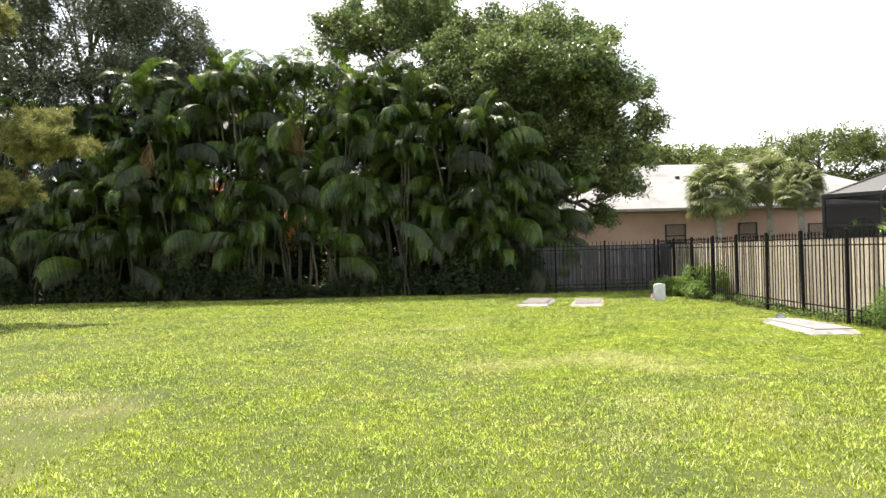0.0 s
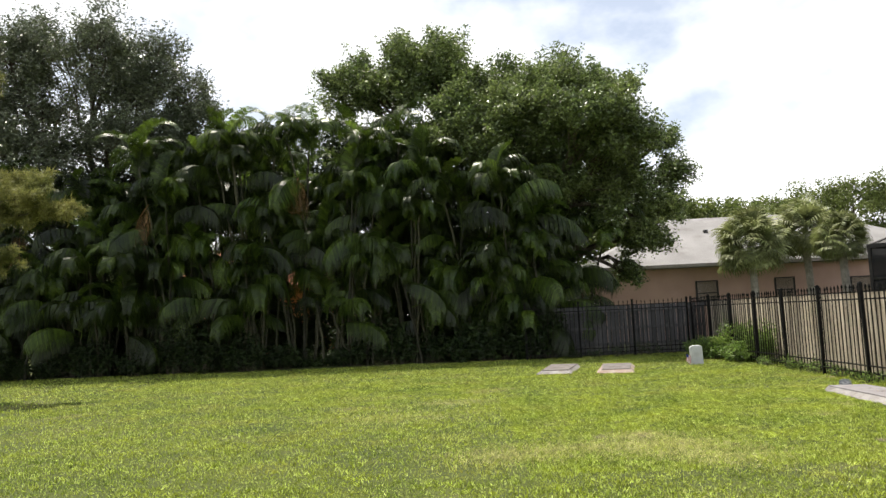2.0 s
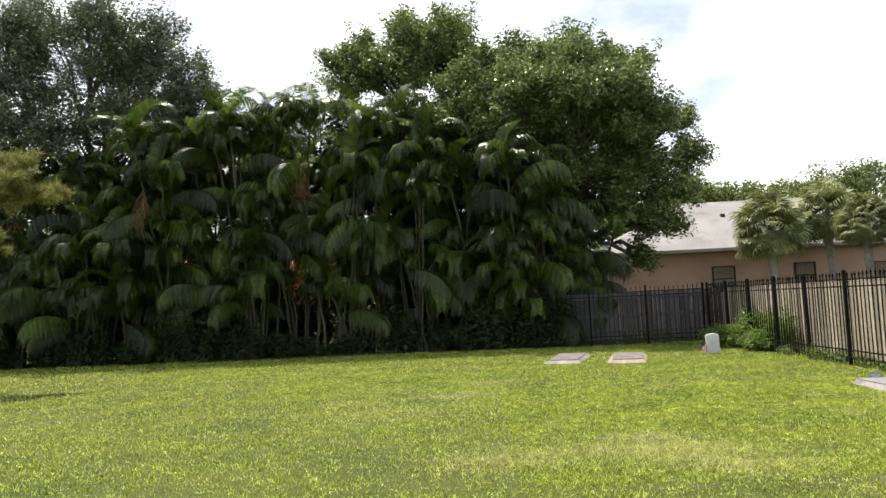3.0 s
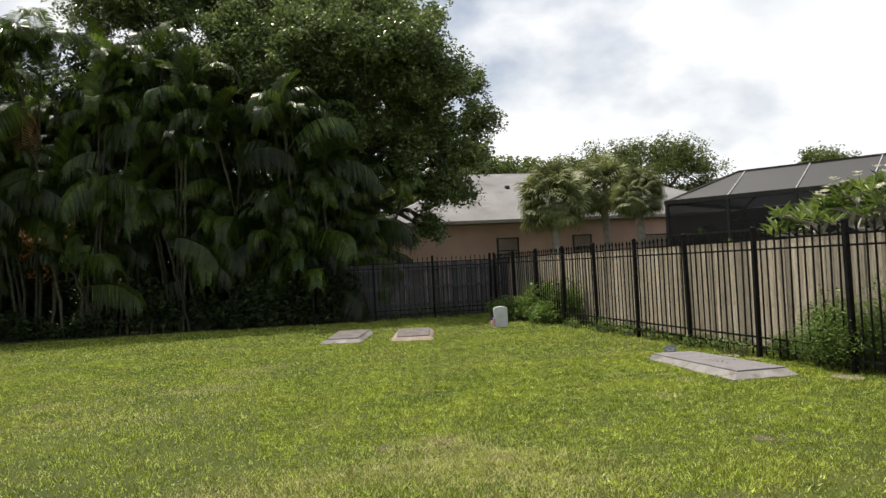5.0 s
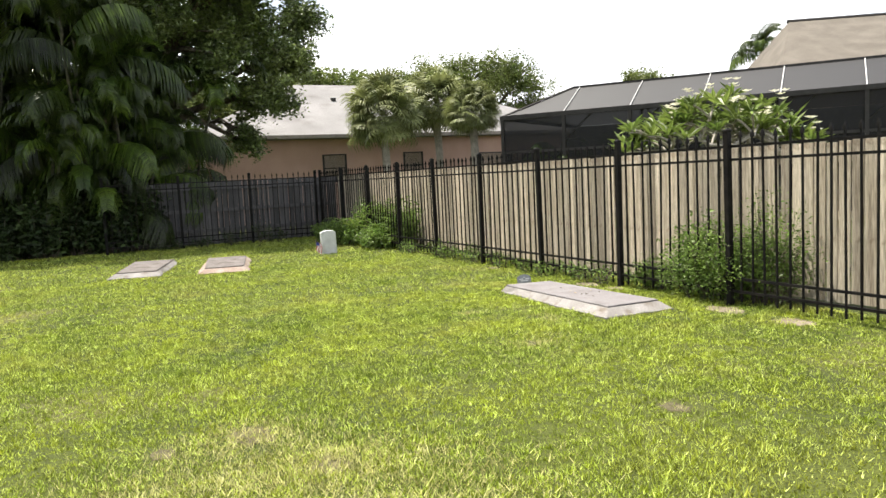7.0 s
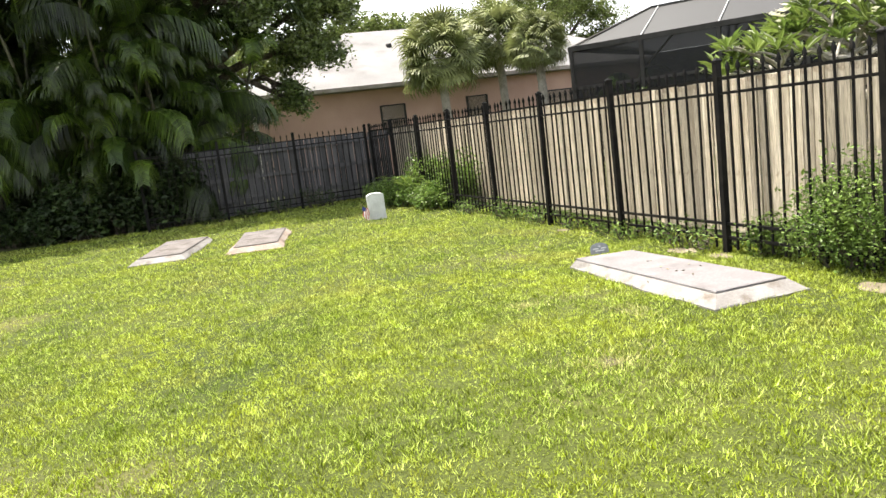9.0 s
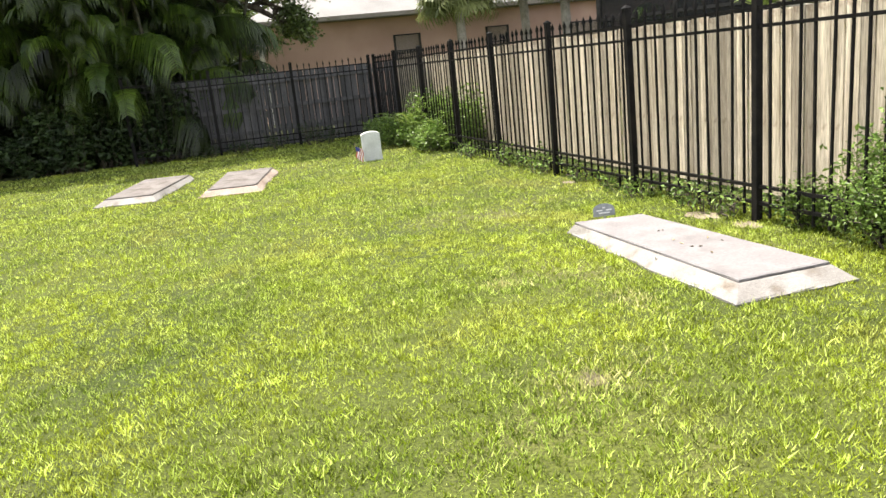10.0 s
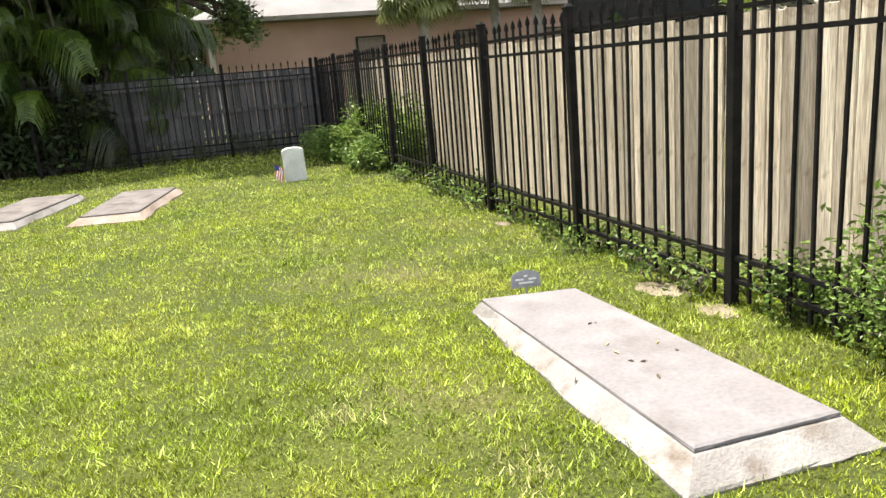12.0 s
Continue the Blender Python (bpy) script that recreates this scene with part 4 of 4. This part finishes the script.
# ---- sabal palms behind the end fence ----
def fan_mesh(seed):
    """A fan leaf along +x: a stalk and split leaflets whose tips droop."""
    rng = np.random.default_rng(seed)
    pieces = [tube_arrays(bend((0, 0, 0), (0.75, 0, 0.10), 0.05, 5), np.linspace(0.014, 0.008, 5), 4)]
    hub = np.array([0.75, 0, 0.10])
    for a in np.radians(np.linspace(-105, 105, 26)):
        L = 0.78 * (0.72 + 0.28 * math.cos(a)) * rng.uniform(0.9, 1.08)
        way = np.array([math.cos(a), math.sin(a), 0.1 * math.cos(2 * a)])
        side = np.array([-math.sin(a), math.cos(a), 0])
        p1 = hub + way * L * 0.6
        p2 = p1 + way * L * 0.25 + (0, 0, -0.10)
        p3 = p2 + way * L * 0.10 + (0, 0, -0.22)
        w = 0.036
        pieces.append((np.array([hub - side * 0.006, hub + side * 0.006, p1 + side * w, p1 - side * w, p2 + side * w * 0.6, p2 - side * w * 0.6, p3 + side * 0.003, p3 - side * 0.003]),
                       np.array([[0, 1, 2, 3], [3, 2, 4, 5], [5, 4, 6, 7]])))
    return mesh_of("fan_leaf", *joined(pieces), M_SABAL)


FANS = [fan_mesh(i) for i in range(3)]


def sabal(x, y, heart, scale, seed):
    rng = np.random.default_rng(seed)
    t = thing("sabal_palm", (x, y, 0), "sabal palm with a shaggy round head of fan leaves", "palm", "sabal palms beside the house")
    n = 24
    z = np.linspace(-0.05, heart, n)
    r = 0.14 + 0.02 * rng.random(n)
    link("trunk", mesh_of("trunk", *tube_arrays(np.stack([0.04 * np.sin(z), 0 * z, z], -1), r, 9), M_PALEBARK, True), t)
    for k in range(60):
        tilt = 86 - 128 * (k / 59) ** 0.8
        link("fan_leaf", FANS[k % 3], t, "", pose(0, 0, heart - 0.1 * k / 59, rng.uniform(-50, 50), -tilt, k * 137.5) @ Matrix.Scale(scale * rng.uniform(0.85, 1.1), 4))
    return t


sabal(12.4, 33.6, 3.9, 1.1, 1)
sabal(15.4, 35.2, 4.45, 1.1, 2)
sabal(15.5, 32.4, 3.9, 0.8, 3)


# ---- houses ----
def hip_roof(bm, x0, x1, y0, y1, z, rise, thick=0.16, inset=None):
    inset = inset or min(x1 - x0, y1 - y0) / 2
    if x1 - x0 >= y1 - y0:
        a, b = (x0 + inset, (y0 + y1) / 2, z + rise), (x1 - inset, (y0 + y1) / 2, z + rise)
    else:
        a, b = ((x0 + x1) / 2, y0 + inset, z + rise), ((x0 + x1) / 2, y1 - inset, z + rise)
    c = [(x0, y0, z), (x1, y0, z), (x1, y1, z), (x0, y1, z)]
    if x1 - x0 >= y1 - y0:
        poly(bm, c[0], c[1], b, a)
        poly(bm, c[1], c[2], b)
        poly(bm, c[2], c[3], a, b)
        poly(bm, c[3], c[0], a)
    else:
        poly(bm, c[0], c[1], a)
        poly(bm, c[1], c[2], b, a)
        poly(bm, c[2], c[3], b)
        poly(bm, c[3], c[0], a, b)
    low = [(px, py, z - thick) for px, py, _ in c]
    for i in range(4):
        j = (i + 1) % 4
        poly(bm, low[i], low[j], c[j], c[i])
    poly(bm, *low[::-1])
    return bm


def window(t, x0, x1, y, z0, z1, out=-1):
    """A window set in a wall that faces -y: frame, sill, two panes, a meeting rail."""
    w = part("window", boxed(x0, x1, y - 0.012, y + 0.03, z0, z1), M_BRONZE, t, "dark window")
    f = 0.05
    mid = (z0 + z1) / 2
    bm = bmesh.new()
    z = mid - 0.3
    while z < z1 - f:
        box(bm, x0 + f, x1 - f, y - 0.0138, y - 0.0122, z, z + 0.045)
        z += 0.05
    part("blind", bm, M_BLIND, w, "brown slatted blind half lowered")
    for z_a, z_b in ((z0 + f, mid - f / 2), (mid + f / 2, z1 - f)):
        part("pane", boxed(x0 + f, x1 - f, y - 0.02, y - 0.014, z_a, z_b), M_GLASS, w)
    bm = bmesh.new()
    for a in ((x0 - 0.03, x0 + f, z0, z1), (x1 - f, x1 + 0.03, z0, z1), (x0 + f, x1 - f, z0, z0 + f), (x0 + f, x1 - f, z1 - f, z1), (x0 + f, x1 - f, mid - f / 2, mid + f / 2)):
        box(bm, a[0], a[1], y - 0.045, y - 0.013, a[2], a[3])
    part("window_frame", bm, M_BRONZE, w, "dark bronze frame")
    part("window_sill", boxed(x0 - 0.08, x1 + 0.08, y - 0.09, y, z0 - 0.07, z0 - 0.002), M_STUCCO, w)
    return w


def beige_house():
    t = thing("house", (0, 0, 0), "low pink-beige stucco house with a pale hip roof", "house")
    x0, x1, y0, y1, eave = 6.5, 24.5, 38.1, 48.6, 3.35
    part("wall", boxed(x0, x1, y0, y1, 0, eave), M_STUCCO, t)
    part("roof", hip_roof(bmesh.new(), x0 - 0.55, x1 + 0.55, y0 - 0.55, y1 + 0.55, eave + 0.17, 2.75), M_ROOF, t, "pale grey-white tile roof")
    part("fascia", boxed(x0 - 0.57, x1 + 0.57, y0 - 0.59, y0 - 0.555, eave + 0.03, eave + 0.16), M_EAVE, t, "thin weathered eave fascia")
    part("corner_trim", boxed(x0 - 0.02, x0 + 0.16, y0 - 0.03, y0 - 0.004, 0, eave), M_TRIM, t)
    window(t, 11.42, 12.42, y0, 1.55, 2.72)
    window(t, 15.1, 16.0, y0, 1.55, 2.72)
    window(t, 18.6, 20.6, y0, 0.6, 2.6)
    part("roof_vent", boxed(13.0, 13.2, 41.2, 41.4, 4.9, 5.42), M_BRONZE, t, "small dark roof vent")
    return t


beige_house()


def orange_house():
    t = thing("house", (0, 0, 0), "orange stucco house with a terracotta roof glimpsed between palms", "house")
    part("wall", boxed(-18.5, -4.5, 45.0, 54.0, 0, 3.6), M_ORANGE, t)
    part("roof", hip_roof(bmesh.new(), -19.2, -3.8, 44.3, 54.7, 3.75, 2.9), M_TERRA, t, "terracotta tile roof")
    window(t, -13.2, -11.8, 45.0, 0.9, 2.4)
    window(t, -8.2, -7.0, 45.0, 0.9, 2.4)
    return t


orange_house()


def tan_house():
    t = thing("house", (31.2, 25.7, 0), "tall tan house behind the screened pool enclosure", "house", turn=-35)
    part("wall", boxed(-4, 14, 2, 12, 0, 5.0), M_STUCCO, t)
    part("roof", hip_roof(bmesh.new(), -4.5, 14.5, 1.5, 12.5, 5.15, 2.95, 0.16, 2.0), M_TANROOF, t, "tan shingle roof")
    link("ridge_cap", mesh_of("ridge_cap", *tube_arrays(np.array([(-2.6, 7.0, 8.10), (12.6, 7.0, 8.10)]), np.array([0.09, 0.09]), 6), M_BRONZE), t, "dark ridge cap")
    return t


tan_house()


def pool_cage():
    """A screened pool enclosure: bronze posts and beams, mesh walls and a mesh mansard with pale ribs."""
    cx, cy, eave = 14.9, 29.3, 3.4
    turn = math.degrees(math.atan2(21.2 - 29.3, 20.8 - 14.9))
    t = thing("pool_enclosure", (cx, cy, 0), "dark screened pool enclosure with pale roof ribs", "pool enclosure", turn=turn)
    L, D, up, inn, bay = 17.0, 8.0, 0.96, 1.9, 2.12
    bm = bmesh.new()
    poly(bm, (0, 0, eave), (L, 0, eave), (L - inn, inn, eave + up), (inn, inn, eave + up))
    poly(bm, (0, D, eave), (0, 0, eave), (inn, inn, eave + up), (inn, D - inn, eave + up))
    poly(bm, (inn, inn, eave + up), (L - inn, inn, eave + up), (L - inn, D - inn, eave + up), (inn, D - inn, eave + up))
    poly(bm, (L, D, eave), (0, D, eave), (inn, D - inn, eave + up), (L - inn, D - inn, eave + up))
    part("roof_screen", bm, M_SCREEN, t, "dark mesh mansard roof")
    bm = bmesh.new()
    poly(bm, (0, 0, 0), (L, 0, 0), (L, 0, eave), (0, 0, eave))
    poly(bm, (0, D, 0), (0, 0, 0), (0, 0, eave), (0, D, eave))
    part("wall_screen", bm, M_SCREENWALL, t, "dark mesh wall")
    part("beam", boxed(-0.06, L, -0.06, 0.06, eave - 0.08, eave + 0.06), M_BRONZE, t)
    part("beam", boxed(-0.06, 0.06, 0.06, D, eave - 0.08, eave + 0.06), M_BRONZE, t)
    part("rail", boxed(0, L, -0.03, 0.03, 0.95, 1.03), M_BRONZE, t)
    part("rail", boxed(0, L, -0.03, 0.03, 2.2, 2.28), M_BRONZE, t)
    k = 0
    while k * bay <= L:
        x = k * bay
        part("post", boxed(x - 0.05, x + 0.05, -0.05, 0.05, 0, eave - 0.08), M_BRONZE, t)
        if 0 < k and x + 0.1 < L - inn:
            a, b = (x, 0.0, eave + 0.05), (max(x, inn), inn, eave + up + 0.03)
            link("rib", mesh_of("rib", *tube_arrays(np.array([a, b]), np.array([0.017, 0.017]), 4), M_WHITEBAR), t, "pale roof rib")
            link("brace", mesh_of("brace", *tube_arrays(np.array([(x, 0.02, eave - 0.9), (x + 0.9, 0.02, eave - 0.08)]), np.array([0.03, 0.03]), 4), M_BRONZE), t)
        k += 1
    link("rib", mesh_of("rib", *tube_arrays(np.array([(0, 0, eave + 0.04), (inn, inn, eave + up + 0.03)]), np.array([0.03, 0.03]), 4), M_BRONZE), t)
    part("ridge_beam", boxed(inn, L - inn, inn - 0.05, inn + 0.05, eave + up - 0.05, eave + up + 0.05), M_BRONZE, t)
    # Added sheet in frame bronze: it paints the enclosure's dim interior dark.
    part("dark_backing", boxed(-0.2, L, D + 0.1, D + 0.4, 0, 3.4), M_BRONZE, t, "dark backing added for the dim interior of the enclosure")
    return t


pool_cage()


# ---- plumeria behind the board fence ----
def plumeria(x, y):
    rng = np.random.default_rng(91)
    t = thing("plumeria_tree", (x, y, 0), "plumeria tree with pale branches and white flowers above the board fence", "tree")
    wood, tips = [tube_arrays(bend((0, 0, -0.05), (0, 0, 1.0), 0, 5, rng, 0.02), np.linspace(0.11, 0.09, 5), 8)], []

    def fork(p, way, length, r, level):
        q = p + way * length
        wood.append(tube_arrays(bend(p, q, 0.03, 5), np.linspace(r, r * 0.75, 5), 6))
        if level == 0:
            tips.append(q)
            return
        for k in range(3 if level > 1 else 2):
            a = 2 * np.pi * (k / 3) + rng.uniform(0, 2)
            w = way * 0.55 + np.array([math.cos(a) * 0.95, math.sin(a) * 0.95, rng.uniform(0.0, 0.30)])
            fork(q, w / np.linalg.norm(w), length * rng.uniform(0.72, 0.95), r * 0.7, level - 1)

    for k in range(5):
        a = 2 * np.pi * k / 5 + 0.3
        w = np.array([math.cos(a), math.sin(a), 0.75])
        fork(np.array([0, 0, 0.95]), w / np.linalg.norm(w), 0.62, 0.06, 3)
    link("trunk", mesh_of("trunk", *joined(wood), M_PALEBARK, True), t)
    leaves = []
    flowers = 0
    for q in tips:
        n = 18
        a = np.linspace(0, 2 * np.pi, n, endpoint=False) + rng.uniform(0, 1)
        for ang in a:
            way = np.array([math.cos(ang), math.sin(ang), rng.uniform(0.0, 1.3)])
            way /= np.linalg.norm(way)
            side = np.array([-math.sin(ang), math.cos(ang), 0])
            L = rng.uniform(0.24, 0.42)
            m = q + way * L * 0.55
            e = q + way * L - np.array([0, 0, 0.06])
            leaves.append((np.array([q, m + side * 0.032, e, m - side * 0.032]), np.array([[0, 1, 2, 3]])))
        if rng.random() < 0.16:
            c = q + np.array([0, 0, 0.2])
            pet = []
            for b in range(4):
                o = c + rng.normal(size=3) * 0.07
                for ang in np.linspace(0, 2 * np.pi, 5, endpoint=False):
                    way = np.array([math.cos(ang), math.sin(ang), 0.35])
                    side = np.array([-math.sin(ang), math.cos(ang), 0]) * 0.022
                    pet.append((np.array([o, o + way * 0.05 + side * 1.6, o + way * 0.09, o + way * 0.05 - side * 1.6]), np.array([[0, 1, 2, 3]])))
            tagged(link("blossom", mesh_of("blossom", *joined(pet), M_PETAL), t, "white flowers"), kind="stuff")
    link("crown", mesh_of("crown", *joined(leaves), M_PLUM), t)
    return t




def screened_palm(x, y, high):
    """A small feather palm inside the screened enclosure."""
    rng = np.random.default_rng(17)
    t = thing("small_palm", (x, y, 0), "small green feather palm inside the screened enclosure", "palm")
    link("trunk", mesh_of("trunk", *tube_arrays(bend((0, 0, -0.05), (0.05, 0, high), 0, 6, rng, 0.01), np.linspace(0.09, 0.06, 6), 8), M_PALEBARK, True), t)
    for k in range(11):
        link("frond", FRONDS[6 + k % 2], t, "", pose(0.05, 0, high, 0, rng.uniform(-35, 0), k * 137.5) @ Matrix.Scale(0.62, 4))


screened_palm(16.6, 28.6, 1.9)
plumeria(12.4, 17.5).matrix_basis = pose(12.4, 17.5, 0) @ Matrix.Diagonal((1.05, 1.05, 1.17, 1))


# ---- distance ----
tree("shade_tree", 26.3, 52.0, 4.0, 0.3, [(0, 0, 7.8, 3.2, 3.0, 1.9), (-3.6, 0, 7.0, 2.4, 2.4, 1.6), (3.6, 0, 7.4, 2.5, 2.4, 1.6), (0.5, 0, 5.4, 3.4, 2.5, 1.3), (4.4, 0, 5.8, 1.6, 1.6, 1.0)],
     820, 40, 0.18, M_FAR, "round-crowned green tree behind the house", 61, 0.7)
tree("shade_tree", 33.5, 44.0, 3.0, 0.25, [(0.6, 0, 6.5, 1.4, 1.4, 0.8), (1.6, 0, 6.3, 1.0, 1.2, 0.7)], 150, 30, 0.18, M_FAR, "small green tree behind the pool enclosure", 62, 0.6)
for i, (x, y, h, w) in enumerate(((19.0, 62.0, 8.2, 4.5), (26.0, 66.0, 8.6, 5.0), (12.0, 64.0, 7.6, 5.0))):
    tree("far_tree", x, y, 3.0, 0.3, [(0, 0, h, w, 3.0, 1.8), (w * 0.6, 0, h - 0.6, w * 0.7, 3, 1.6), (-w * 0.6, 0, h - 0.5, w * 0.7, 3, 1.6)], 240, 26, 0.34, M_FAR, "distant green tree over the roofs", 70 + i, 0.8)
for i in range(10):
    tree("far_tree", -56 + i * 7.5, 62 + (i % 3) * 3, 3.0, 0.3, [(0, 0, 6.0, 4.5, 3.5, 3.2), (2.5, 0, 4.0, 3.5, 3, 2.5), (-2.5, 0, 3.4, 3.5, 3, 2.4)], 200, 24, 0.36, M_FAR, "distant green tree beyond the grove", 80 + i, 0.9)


def queen_palm(x, y, high):
    """A tall feather palm far behind the enclosure."""
    rng = np.random.default_rng(5)
    t = thing("queen_palm", (x, y, 0), "tall feather palm behind the tan roof", "palm")
    link("trunk", mesh_of("trunk", *tube_arrays(bend((0, 0, -0.1), (0.2, 0, high), 0, 9, rng, 0.02), np.linspace(0.2, 0.13, 9), 9), M_PALEBARK, True), t)
    for k in range(15):
        link("frond", FRONDS[k % len(FRONDS)], t, "", pose(0.2, 0, high - 0.02 * k, 0, rng.uniform(-10, 25), k * 137.5) @ Matrix.Scale(0.85, 4))


queen_palm(35.5, 36.6, 7.4)

# Trees added to close bright gaps; the nearer ones have shade in their colour.
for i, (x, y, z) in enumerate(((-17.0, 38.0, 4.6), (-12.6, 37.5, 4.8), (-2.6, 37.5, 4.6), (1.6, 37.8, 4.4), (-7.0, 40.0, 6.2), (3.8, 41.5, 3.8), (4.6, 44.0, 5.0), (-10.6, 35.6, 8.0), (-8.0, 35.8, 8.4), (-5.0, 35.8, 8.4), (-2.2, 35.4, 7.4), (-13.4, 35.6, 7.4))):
    tree("shade_tree", x, y, 2.2, 0.2, [(0, 0, z, 2.0, 1.6, 2.0), (1.3, 0, z - 1.6, 1.4, 1.4, 1.4), (-1.3, 0, z - 1.4, 1.4, 1.4, 1.4)], 340, 34, 0.19, M_UNDERSHADE if y < 37 else M_OAK, "filler tree closing bright gaps behind the palm grove", 140 + i, 0.5)


# ---- litter on the slab ----
def dry_leaf(x, y, z, size, turn, mat, label):
    bm = bmesh.new()
    a = [bm.verts.new(p) for p in ((-size, 0, 0.004), (0, -size * 0.32, 0.010), (size, 0, 0.006), (0, size * 0.32, 0.010), (0, 0, 0.002))]
    for k in range(4):
        bm.faces.new((a[k], a[(k + 1) % 4], a[4]))
    ob = part("fallen_leaf", bm, mat, None, "", pose(x, y, z, 0, 0, turn))
    return tagged(ob, label, "leaf", "fallen leaves on the grave slab")


rng_l = random.Random(33)
dry_leaf(6.72, 14.62, 0.062, 0.045, 40, M_BARK, "small dark fallen leaf on pale concrete")
for i in range(10):
    dry_leaf(7.12 + rng_l.gauss(0, 0.10), 14.9 + rng_l.gauss(0, 0.3), 0.105, rng_l.uniform(0.012, 0.03), rng_l.uniform(0, 360), M_LITTER if i % 3 else M_STICK, "dry brown leaf scrap on the grave slab")
